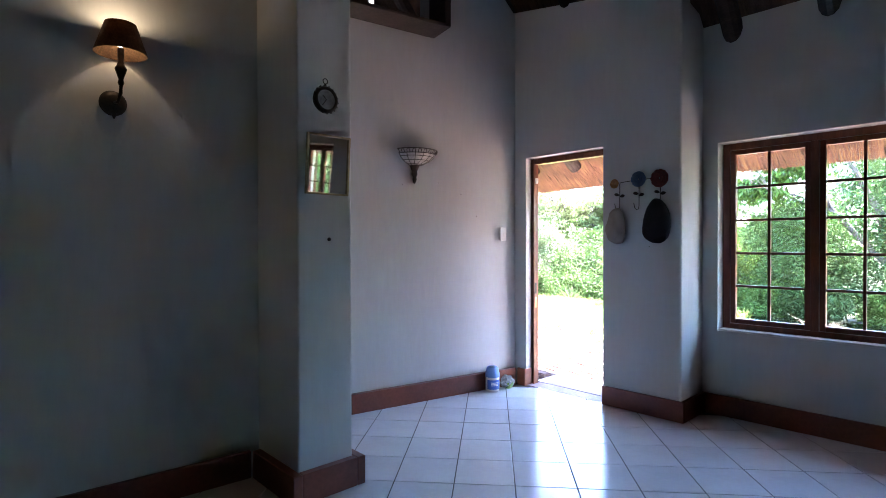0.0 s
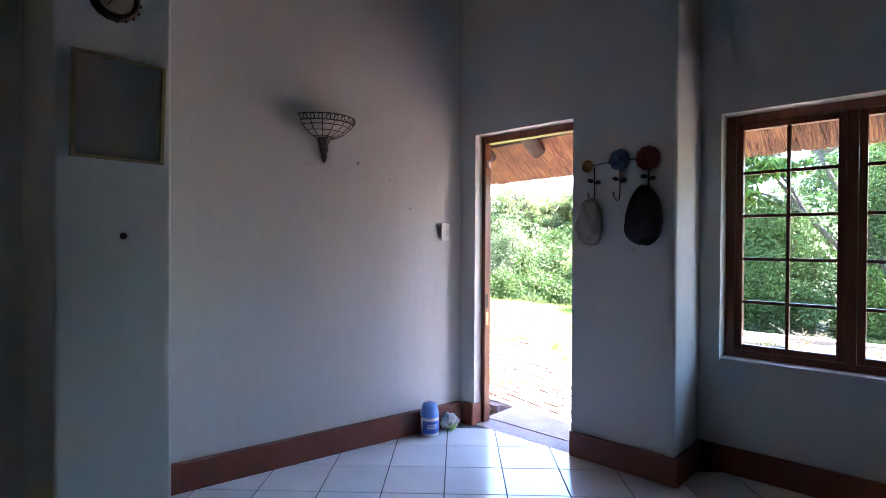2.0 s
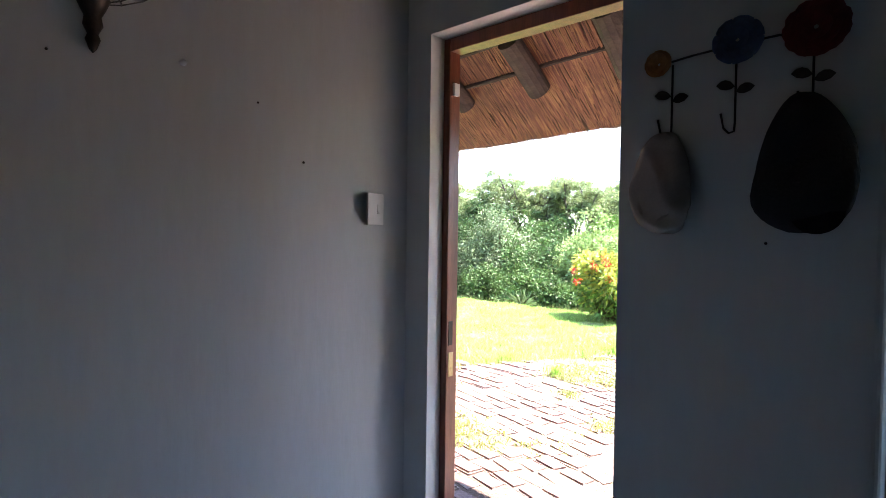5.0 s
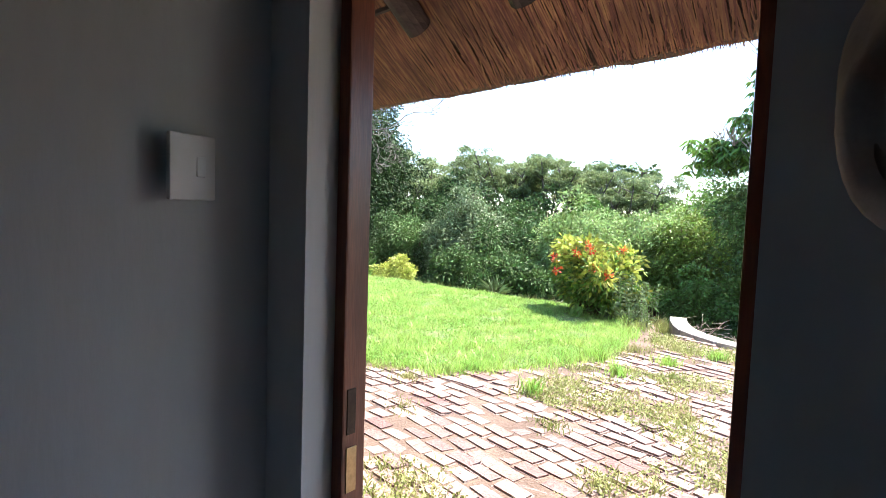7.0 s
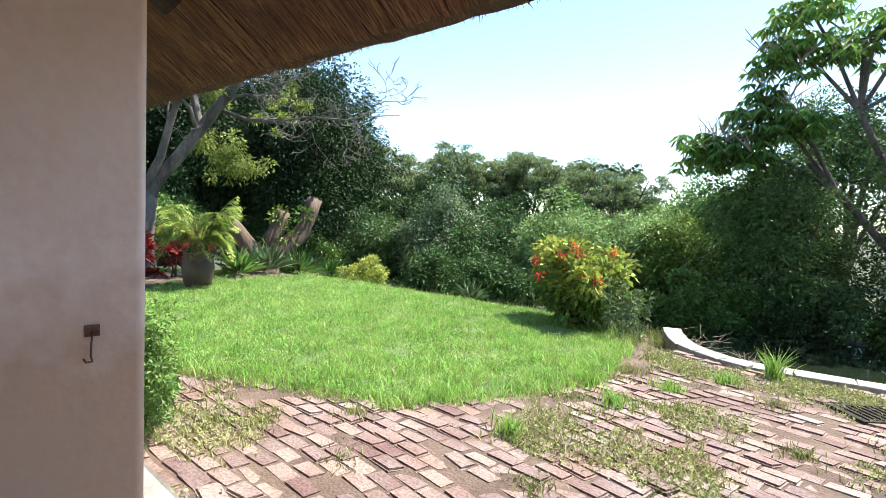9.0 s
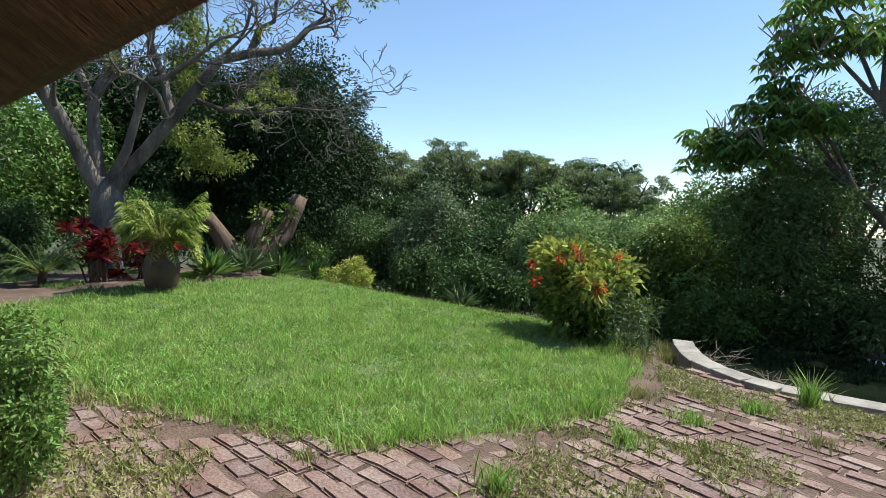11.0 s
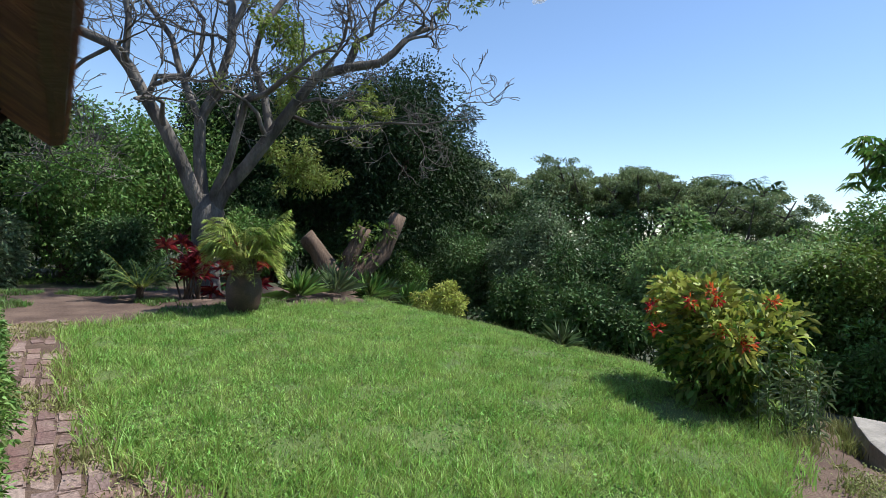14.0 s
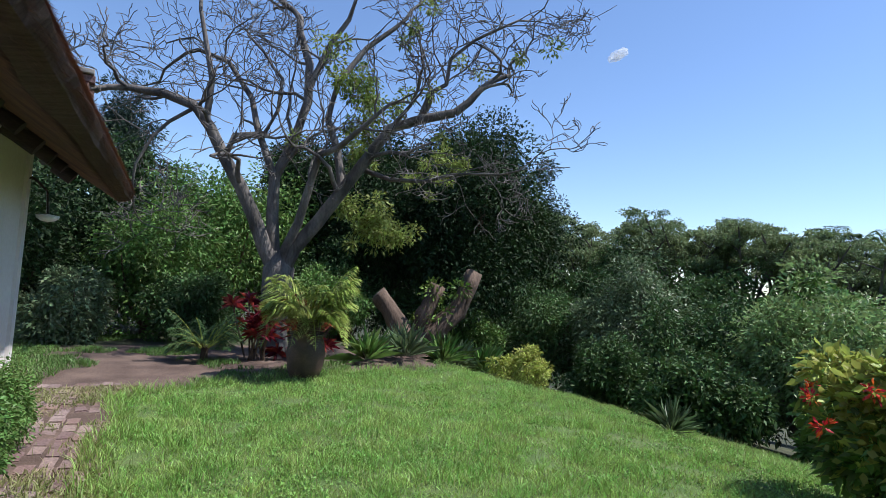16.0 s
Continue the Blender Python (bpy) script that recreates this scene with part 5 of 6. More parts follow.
peg("nail", 1.18, -0.001, 1.275, 180, "small dark nail head in the plaster", 0.004, 0.005)

# light switch
sw, m = on_wall("light_switch", sconce_x(-0.146) + 0.002, -0.146, 1.323, SW, "square white plastic light switch plate", "light switch")
bm = bmesh.new()
box(bm, -0.064, 0, 0, 0.064, 0.011, 0.127, 0.003)
lpart("plate", bm, M_SWITCH, sw, m)
bm = bmesh.new()
box(bm, -0.012, 0.011, 0.045, 0.008, 0.016, 0.085, 0.002, Matrix.Rotation(radians(3), 4, "X"))
lpart("rocker", bm, M_SWITCH, sw, m)

# flower coat hooks with two caps
hk, m = on_wall("flower_hook_rail", 1.10, -0.002, 1.58, 180, "wire coat hooks with painted metal flowers", "coat hooks")


def wx(x):
    return 1.10 - x


bm = bmesh.new()
tube(bm, [(wx(0.914), 0.02, 0.195), (wx(1.0), 0.018, 0.205), (wx(1.113), 0.02, 0.21), (wx(1.2), 0.018, 0.212), (wx(1.278), 0.02, 0.2)], [0.0032] * 5, 6)
lpart("rail", bm, M_IRON, hk, m)
for x, z0, z1 in ((0.945, -0.015, 0.19), (1.105, -0.02, 0.2), (1.272, 0.01, 0.2)):
    bm = bmesh.new()
    u = wx(x)
    tube(bm, [(u, 0.016, z1), (u, 0.016, z0 + 0.03), (u, 0.022, z0 + 0.006), (u + 0.010, 0.034, z0), (u + 0.020, 0.044, z0 + 0.012), (u + 0.026, 0.05, z0 + 0.05)], [0.003] * 6, 6)
    lpart("hook", bm, M_IRON, hk, m)
    for s in (-1, 1):
        bm = bmesh.new()
        p = [(0, 0.018, 0.09), (0.010, 0.024, 0.103), (0.022, 0.026, 0.108), (0.034, 0.025, 0.106), (0.045, 0.022, 0.097), (0.034, 0.021, 0.086), (0.020, 0.020, 0.082), (0.009, 0.019, 0.084)]
        vs = [bm.verts.new((u + s * a, b + 0.004 * s, c + (0.012 if s > 0 else 0))) for a, b, c in p]
        bm.faces.new(vs)
        bmesh.ops.solidify(bm, geom=bm.faces[:], thickness=0.002)
        lpart("leaf", bm, M_IRON, hk, m)


def metal_flower(x, z, r, n, layers, material, label):
    r *= 0.88
    fl = new("flower")
    fl.matrix_world = m @ Matrix.Translation((wx(x), 0.03, z))
    fl.parent = hk
    fl.matrix_parent_inverse = hk.matrix_world.inverted()
    fl["label"] = label
    for ly in range(layers):
        rr = r * (1 - 0.26 * ly)
        for k in range(n):
            a = 2 * math.pi * (k + 0.5 * ly) / n
            bm = bmesh.new()
            w = rr * 2.6 / n + 0.004
            vs = []
            for t, ww, lift in ((0.15, 0.35, 0.0), (0.6, 1.0, 0.006), (0.92, 0.9, 0.012), (1.0, 0.4, 0.016)):
                for s in (-1, 1):
                    vs.append(bm.verts.new((rr * t * math.cos(a) - s * w * ww * math.sin(a), 0.008 * ly + lift, rr * t * math.sin(a) + s * w * ww * math.cos(a))))
            for q in range(3):
                bm.faces.new((vs[2 * q], vs[2 * q + 1], vs[2 * q + 3], vs[2 * q + 2]))
            bmesh.ops.solidify(bm, geom=bm.faces[:], thickness=0.0015)
            bmesh.ops.transform(bm, matrix=m @ Matrix.Translation((wx(x), 0.03, z)), verts=bm.verts)
            part("petal", bm, material, fl)


metal_flower(0.914, 0.193, 0.042, 8, 2, M_PETAL_O, "small rusty orange flower")
metal_flower(1.113, 0.213, 0.068, 7, 3, M_PETAL_B, "faded blue flower")
metal_flower(1.278, 0.205, 0.078, 11, 3, M_PETAL_R, "dull red flower")


def cap(name, x, z, w, h, dep, material, label, brim, seed, lean=0.0, folds=0.004):
    t, m = on_wall(name, x, -0.004, z, 180, label, "cap")
    rg = np.random.default_rng(seed)
    bm = bmesh.new()
    n, k = 36, 20
    rings = []
    for i in range(k + 1):
        a = math.pi * i / k
        row = []
        for j in range(n):
            b = math.pi * 2 * j / n
            rr = math.sin(a) ** 0.75
            q = 1 + 0.07 * math.sin(2 * b + seed + a) + 0.05 * math.sin(5 * b + 3 * a) + 0.10 * noise.noise(Vector((math.cos(b) * 1.6, math.sin(b) * 1.6, a * 1.8 + seed)))
            xx = w * 0.5 * rr * math.cos(b) * q * (1.0 - 0.20 * math.cos(a)) + lean * h * 0.12 * math.sin(a)
            yy = dep * 0.5 * (1 + rr * math.sin(b) * q)
            zz = h * 0.5 * (1 + math.cos(a) * (1.0 + 0.03 * math.sin(2 * b)))
            crease = 1 - min(1.0, abs(noise.noise(Vector((xx * 11 + seed, seed * 2.0, zz * 8)))) * 5)
            yy += folds * rr * (crease - 0.4)
            row.append(bm.verts.new((xx, max(yy, 0.004), zz)))
        rings.append(row)
    for a, b in zip(rings, rings[1:]):
        for j in range(n):
            bm.faces.new((a[j], a[(j + 1) % n], b[(j + 1) % n], b[j]))
    bmesh.ops.remove_doubles(bm, verts=bm.verts, dist=0.0008)
    bmesh.ops.recalc_face_normals(bm, faces=bm.faces)
    lpart("crown", bm, material, t, m, smooth=True)
    bm = bmesh.new()
    prof = [(math.cos(math.pi * i / 14), math.sin(math.pi * i / 14)) for i in range(15)]
    top = [bm.verts.new((brim[0] + c * w * brim[3], dep * 0.75 + 0.012 * s, brim[1] - s * h * brim[2])) for c, s in prof]
    bm.faces.new(top)
    bmesh.ops.solidify(bm, geom=bm.faces[:], thickness=0.006)
    lpart("brim", bm, material, t, m)
    return t, m


t, m = cap("cap", 0.948, 1.30, 0.165, 0.275, 0.10, M_BEIGE, "crumpled beige cotton cap hanging from a hook", (0.02, 0.085, 0.20, 0.30), 2, 0.6, 0.022)
t, m = cap("cap", 1.260, 1.305, 0.195, 0.325, 0.11, M_BLACK, "black flat cap hanging from a hook", (-0.035, 0.045, 0.16, 0.27), 5, -0.15)

# bottle and bag on the floor in the corner
bt = thing("bleach_tub", (-0.085, -0.375, FLOOR_Z + 0.001), "round white plastic tub with a blue lid and blue label", "tub")
o = Vector((-0.085, -0.375, FLOOR_Z + 0.001))
bm = bmesh.new()
lathe(bm, [(0.0, 0.0), (0.044, 0.0), (0.048, 0.006), (0.048, 0.125), (0.046, 0.138), (0.040, 0.145), (0.0, 0.145)], 26, o)
part("body", bm, M_WHITE, bt, smooth=True)
bm = bmesh.new()
lathe(bm, [(0.050, 0.132), (0.051, 0.160), (0.047, 0.172), (0.042, 0.205), (0.034, 0.222), (0.018, 0.228), (0.0, 0.228)], 26, o)
part("lid", bm, M_BLUE_P, bt, "pale blue measuring lid", True)
bm = bmesh.new()
lathe(bm, [(0.0486, 0.025), (0.0488, 0.03), (0.0488, 0.105), (0.0486, 0.11)], 20, o, 2.6, Matrix.Translation(o) @ Matrix.Rotation(radians(-95), 4, "Z") @ Matrix.Translation(-o))
part("label", bm, M_BLUE, bt, "blue printed label")
bm = bmesh.new()
for z in (0.058, 0.070, 0.082):
    lathe(bm, [(0.0491, z), (0.0492, z + 0.006)], 8, o, 1.1, Matrix.Translation(o) @ Matrix.Rotation(radians(-60), 4, "Z") @ Matrix.Translation(-o))
part("print", bm, M_WHITE, bt)

bt.scale = (1.28, 1.28, 0.98)

bg_t = thing("plastic_bag", (-0.060, -0.20, FLOOR_Z + 0.001), "crumpled clear plastic bag with green print", "bag")
o = Vector((-0.060, -0.20, FLOOR_Z + 0.001))
bm = bmesh.new()
bmesh.ops.create_icosphere(bm, subdivisions=4, radius=1.0)
for v in bm.verts:
    c = v.co
    k = 1 + 0.28 * noise.noise(c * 2.2 + Vector((3, 1, 0))) + 0.14 * abs(noise.noise(c * 6))
    v.co = Vector((c.x * 0.055 * k, c.y * 0.07 * k, max(0.0, (c.z * 0.5 + 0.5) * 0.105 * k)))
bmesh.ops.transform(bm, matrix=Matrix.Translation(o), verts=bm.verts)
part("bag", bm, M_BAG, bg_t, smooth=False)
bm = bmesh.new()
bmesh.ops.create_icosphere(bm, subdivisions=3, radius=1.0)
for v in bm.verts:
    c = v.co
    k = 1 + 0.25 * noise.noise(c * 2.2)
    v.co = Vector((c.x * 0.030 * k + 0.028, c.y * 0.045 * k - 0.008, max(0.0, (c.z * 0.5 + 0.45) * 0.082 * k)))
bmesh.ops.transform(bm, matrix=Matrix.Translation(o), verts=bm.verts)
part("print", bm, M_GREENP, bg_t, "green and yellow printed patch")

# rough dark boards lining the opening up to the loft
lining = thing("loft_opening", (-0.36, -1.34, 3.05), "rough dark boards lining the opening to the loft", "opening", kind="structure")
LM = Matrix.Translation((-0.13, 0, 0)) @ Matrix.Rotation(math.atan2(-1, -0.185), 4, "Z")
for b in ((0.892, -0.004, 3.052, 0.945, 0.252, 3.75), (0.945, -0.006, 3.052, 1.765, 0.252, 3.078), (1.765, -0.004, 3.052, 1.818, 0.252, 3.75)):
    bm = bmesh.new()
    box(bm, *b, 0.006, LM)
    for v in bm.verts:
        v.co += Vector((noise.noise(v.co * 9), noise.noise(v.co * 9 + Vector((5, 0, 0))), noise.noise(v.co * 7 + Vector((0, 5, 0))))) * 0.012
    part("board", bm, M_POLE, lining)

# behind the upper opening: poles and a small lattice window
bm = bmesh.new()
tube(bm, [(-0.85, -0.95, 3.0), (-1.1, -1.3, 3.9), (-1.3, -1.6, 4.6)], [0.05, 0.05, 0.05], 10)
tagged(part("loft_pole", bm, M_POLE), "dark round pole in the loft", "pole", kind="structure")
skl = thing("loft_vent", (-1.60, -0.62, 3.80), "small bright lattice vent high in the loft", "vent", kind="structure")
bm = bmesh.new()
for q in ((-0.13, -0.13, -0.10, 0.13), (0.10, -0.13, 0.13, 0.13), (-0.10, -0.13, 0.10, -0.10), (-0.10, 0.10, 0.10, 0.13)):
    box(bm, q[0], -0.01, q[1], q[2], 0.02, q[3])
LV = pose(-1.60, -0.62, 3.93, 0, 0, -50)
bmesh.ops.transform(bm, matrix=LV, verts=bm.verts)
part("frame", bm, M_POLE, skl)
bm = bmesh.new()
tube(bm, [(-0.10, 0, -0.10), (0.10, 0, 0.10)], [0.012, 0.012], 5)
tube(bm, [(-0.10, 0, 0.10), (0.10, 0, -0.10)], [0.012, 0.012], 5)
tube(bm, [(0, 0, -0.10), (0, 0, 0.10)], [0.010, 0.010], 5)
bmesh.ops.transform(bm, matrix=LV, verts=bm.verts)
part("lattice", bm, M_POLE, skl)
# The pane behind the lattice glows itself, standing in for daylight.
M_VENT_GLOW = bpy.data.materials.new("glow in place of vent daylight")
M_VENT_GLOW.use_nodes = True
M_VENT_GLOW.node_tree.nodes["Principled BSDF"].inputs["Emission Color"].default_value = (0.9, 0.95, 1.0, 1)
M_VENT_GLOW.node_tree.nodes["Principled BSDF"].inputs["Emission Strength"].default_value = 0.08
bm = bmesh.new()
box(bm, -0.10, 0.018, -0.10, 0.10, 0.022, 0.10)
bmesh.ops.transform(bm, matrix=LV, verts=bm.verts)
part("pane", bm, M_VENT_GLOW, skl)

# iron hook on the outside wall
M_RUST = mat("rusty iron", (0.10, 0.05, 0.035), (0.2, 0.11, 0.08), 0.8, 30, 120, 0.3, 0.001, metal=0.2)
ow, m = on_wall("door_hook", -1.151, 0.672, 0.925, -99.7, "rusty iron door hook hanging on the outside wall", "hook")
bm = bmesh.new()
box(bm, -0.018, 0.002, -0.016, 0.018, 0.007, 0.016, 0.001)
lpart("plate", bm, M_RUST, ow, m)
bm = bmesh.new()
tube(bm, [(0, 0.010, 0.0), (0.004, 0.014, -0.035), (0.005, 0.014, -0.07), (0.002, 0.018, -0.084), (0.018, 0.022, -0.083), (0.024, 0.022, -0.072)], [0.003] * 6, 6)
lpart("hook", bm, M_RUST, ow, m)

# Garden details by the paving

KERB = [(-1.08, 7.05), (-0.99, 6.72), (-0.87, 6.42), (-0.72, 6.14), (-0.53, 5.93), (-0.30, 5.78), (-0.06, 5.70), (0.25, 5.69), (0.7, 5.74), (1.5, 5.78), (2.6, 5.72), (4.2, 5.5)]
kt = thing("pond_kerb", (0, 5.9, 0), "pale weathered concrete kerb curving round the pond", "kerb", kind="structure")
for (x0, y0), (x1, y1) in zip(KERB, KERB[1:]):
    d = Vector((x1 - x0, y1 - y0, 0))
    mm = Matrix.Translation((x0, y0, -0.02 * max(0, y0 - 5.9))) @ Matrix.Rotation(math.atan2(d.y, d.x), 4, "Z")
    bm = bmesh.new()
    box(bm, 0.003, -0.115, -0.7, d.length - 0.001, 0.105, 0.030, 0.012, mm)
    for v in bm.verts:
        v.co += Vector((noise.noise(v.co * 6), noise.noise(v.co * 6 + Vector((4, 0, 0))), 0.6 * noise.noise(v.co * 5 + Vector((0, 4, 0))))) * 0.022
    part("kerb_stone", bm, M_CONC, kt)
bm = bmesh.new()
vs = [bm.verts.new(p) for p in ((-1.05, 6.0, -0.36), (9.0, 5.6, -0.36), (9.0, 10.3, -0.36), (-0.9, 9.6, -0.36))]
bm.faces.new(vs)
tagged(part("water", bm, M_WATER), "still dark pond water in shade", "pond", kind="structure")
rng = np.random.default_rng(130)
n = 2600
x, y = rng.uniform(0.9, 3.2, n), rng.uniform(6.5, 7.6, n)
pts = np.column_stack([x, y, np.full(n, -0.353)])
v, F = leaf_cards(rng, pts, np.column_stack([rng.normal(size=n), rng.normal(size=n), np.zeros(n)]), 0.05, 0.04, 0.0)
tagged(raw("pond_weed", v, F, M_LEAF_L), "bright green floating pond weed", "pond weed", kind="stuff")

grate = thing("drain_grate", (0.80, 4.92, 0.0), "rusty slotted iron drain grate in the paving", "grate")
G = Matrix.Translation((0.80, 4.92, 0.012)) @ Matrix.Rotation(radians(38), 4, "Z")
for b in ((-0.24, -0.17, -0.03, -0.215, 0.17, 0.0), (0.215, -0.17, -0.03, 0.24, 0.17, 0.0), (-0.215, -0.17, -0.03, 0.215, -0.15, 0.0), (-0.215, 0.15, -0.03, 0.215, 0.17, 0.0)):
    bm = bmesh.new()
    box(bm, *b, 0.002, G)
    part("grate_frame", bm, M_IRON, grate)
for k in range(9):
    bm = bmesh.new()
    box(bm, -0.2 + k * 0.05 - 0.012, -0.15, -0.03, -0.2 + k * 0.05 + 0.012, 0.15, -0.002, 0.002, G)
    part("bar", bm, M_IRON, grate)


def tuft(x, y, n, h, w, spread, material, seed, label, lean=0.9, category="grass tuft"):
    rg = np.random.default_rng(seed)
    z = float(ground_z(x, y))
    t = thing("grass_tuft", (x, y, z), label, category, "tufts in the paving")
    a, r = rg.uniform(0, 6.28, n), spread * np.abs(rg.normal(0, 0.6, n))
    v, F = blades(rg, x + r * np.cos(a), y + r * np.sin(a), np.full(n, z - 0.02), h * rg.uniform(0.45, 1.1, n), w, lean)
    raw("blade_clump", v, F, material, t)["kind"] = "stuff"


for k, (x, y, h, s, m) in enumerate([(-1.0, 2.83, 0.15, 0.10, M_GRASS), (-0.476, 4.4, 0.12, 0.13, M_GRASS), (-0.69, 3.77, 0.13, 0.13, M_GRASS), (-0.17, 4.95, 0.13, 0.10, M_GRASS), (0.13, 5.42, 0.28, 0.06, M_GRASS), (0.0, 3.12, 0.06, 0.16, M_WEED), (-0.33, 4.0, 0.06, 0.15, M_WEED), (-1.02, 4.1, 0.16, 0.14, M_GRASS), (-0.6, 5.1, 0.07, 0.20, M_WEED), (0.2, 4.6, 0.08, 0.16, M_WEED), (-0.9, 4.75, 0.08, 0.2, M_WEED), (-2.2, 1.95, 0.06, 0.12, M_WEED), (-2.42, 1.78, 0.06, 0.12, M_WEED), (-1.5, 1.95, 0.05, 0.18, M_WEED), (-0.6, 2.35, 0.06, 0.14, M_WEED), (-1.9, 2.42, 0.07, 0.12, M_WEED), (0.4, 3.7, 0.07, 0.14, M_WEED), (0.9, 4.1, 0.07, 0.15, M_WEED), (-3.5, 2.0, 0.07, 0.16, M_WEED), (-4.4, 2.08, 0.07, 0.2, M_WEED), (-5.4, 2.12, 0.08, 0.22, M_WEED), (-2.9, 2.1, 0.07, 0.15, M_WEED), (-1.25, 5.9, 0.14, 0.2, M_WEED), (-1.1, 6.5, 0.16, 0.2, M_WEED), (-1.25, 7.0, 0.2, 0.25, M_WEED)]):
    tuft(x, y, 150 if m is M_GRASS else 170, h, 0.004, s, m, 200 + k, "bright green grass tuft growing between the pavers" if m is M_GRASS else "low yellow-green weeds spreading between the pavers")

# sprigs of weed and dry grass in the joints
rng = np.random.default_rng(149)
n = 150000
x, y = rng.uniform(-7.4, 2.2, n), rng.uniform(0.9, 6.4, n)
keep = ~inside(LAWN, x, y) & ((x > -3.2) | (y < 2.5)) & (y > 0.75 - 0.12 * x)
x, y = x[keep], y[keep]
den = np.array([noise.noise(Vector((a * 1.6, b * 1.6, 7.7))) + 0.5 * noise.noise(Vector((a * 5, b * 5, 1.7))) for a, b in zip(x, y)])
edge = np.exp(-np.abs(y - 2.25) * 5) * (x < -2.4) * 0.35
keep = den + edge > 0.06 + 0.30 * rng.random(len(x))
x, y = x[keep], y[keep]
v, F = blades(rng, x, y, ground_z(x, y) - 0.012, rng.uniform(0.02, 0.06, len(x)), 0.0042, 1.8)
tagged(raw("joint_weeds", v, F, M_WEED), "low yellow-green weeds and dry grass between the pavers", "weeds", kind="stuff")
n = 120000
x, y = rng.uniform(-4.5, 2.2, n), rng.uniform(0.9, 6.4, n)
keep = ~inside(LAWN, x, y) & ((x > -3.2) | (y < 2.5)) & (y > 0.9 - 0.12 * x)
x, y = x[keep], y[keep]
den = np.array([noise.noise(Vector((a * 1.6, b * 1.6, 7.7))) + 0.6 * noise.noise(Vector((a * 7, b * 7, 1.2))) for a, b in zip(x, y)])
keep = den > 0.09 + 0.35 * rng.random(len(x))
x, y = x[keep], y[keep]
pts = np.column_stack([x, y, ground_z(x, y) + rng.uniform(0.0, 0.022, len(x))])
v, F = leaf_cards(rng, pts, rng.normal(size=pts.shape) + np.array([0, 0, 0.5]), 0.024, 0.013, 0.2)
tagged(raw("creeping_weed", v, F, M_MAT), "creeping pale green weed mats over the pavers", "weeds", kind="stuff")
# thin grass under the trees
n = 60000
x, y = rng.uniform(-13.5, -6.2, n), rng.uniform(0.8, 5.4, n)
den = np.array([noise.noise(Vector((a * 0.8, b * 0.8, 2.2))) + 0.5 * noise.noise(Vector((a * 2.9, b * 2.9, 3.2))) for a, b in zip(x, y)])
bare = np.exp(-((y - 2.75 + 0.6 * den) / 0.6) ** 2) / (1 + np.exp(-(x + 9.9) * 2.0))
keep = (den > 0.0 + 0.75 * bare) & ~inside(LAWN, x, y)
x, y = x[keep], y[keep]
v, F = blades(rng, x, y, ground_z(x, y) - 0.02, rng.uniform(0.03, 0.085, len(x)), 0.005, 1.4)
# Darker than the lawn's blades: tree shade is put into this material.
tagged(raw("rough_grass", v, F, M_LEAF), "thin rough grass on the soil under the trees", "grass", kind="stuff")
rng = np.random.default_rng(150)
# tall weeds beside the flowering bush
tw = thing("tall_weeds", (-1.45, 6.25, 0), "tall feathery green weeds beside the flowering bush", "weeds")
vs, fs, k0 = [], [], 0
bm = bmesh.new()
for k in range(26):
    x, y = rng.normal(-1.45, 0.16), rng.normal(6.25, 0.22)
    z = float(ground_z(x, y)) - 0.04
    h = rng.uniform(0.3, 0.72)
    top = Vector((x + rng.normal(0, 0.07), y + rng.normal(0, 0.07), z + h))
    tube(bm, [(x, y, z), top], [0.005, 0.002], 5)
    n = 44
    f = rng.uniform(0.15, 1, n)[:, None]
    c = np.array([x, y, z]) * (1 - f) + np.array(top) * f
    ax = rng.normal(size=(n, 3)) + np.array([0, 0, 0.3])
    v, F = leaf_cards(rng, c, ax, 0.085, 0.016, 0.3)
    vs.append(v)
    fs.append(F + k0)
    k0 += len(v)
part("stem_clump", bm, M_LEAF, tw)
raw("leaves", np.concatenate(vs), np.concatenate(fs), M_LEAF_G, tw)

# dry twiggy plants by the pond
for k, (x, y, s) in enumerate([(-0.72, 6.62, 0.42), (-0.15, 6.25, 0.34), (1.2, 5.5, 0.28)]):
    dt = thing("dry_twigs", (x, y, 0), "dry brown twiggy plant leaning over the pond kerb", "plant", "dry plants by the pond")
    bm = bmesh.new()
    z = float(ground_z(x, y)) - 0.05
    for j in range(16):
        e = Vector((rng.normal(0.1, 0.4), rng.normal(0, 0.35), rng.uniform(0.4, 1.0))) * s
        b = Vector((x, y, z))
        tube(bm, [b, b + e * 0.5 + Vector((0, 0, 0.04)), b + e], [0.006, 0.004, 0.002], 4)
        for q in range(5):
            p = b + e * rng.uniform(0.4, 1)
            tube(bm, [p, p + Vector((rng.normal(0, 0.09), rng.normal(0, 0.09), rng.uniform(0, 0.09))) * (s / 0.35)], [0.003, 0.0015], 4)
    part("twig_mass", bm, M_TWIG, dt)


def spiky(name, x, y, n, ln, material, seed, label, width=0.045, zz=None):
    rg = np.random.default_rng(seed)
    z = float(ground_z(x, y)) - 0.02 if zz is None else zz
    t = thing(name, (x, y, z), label, name.replace("_", " "))
    a, e = rg.uniform(0, 6.28, n), rg.uniform(0.1, 1.45, n)
    ax = np.column_stack([np.cos(a) * np.cos(e), np.sin(a) * np.cos(e), np.sin(e)])
    v, F = leaf_cards(rg, np.repeat([[x, y, z + 0.05]], n, 0) + ax * 0.05, ax, ln, ln * width, 0.12)
    raw("leaves", v, F, material, t)
    return t


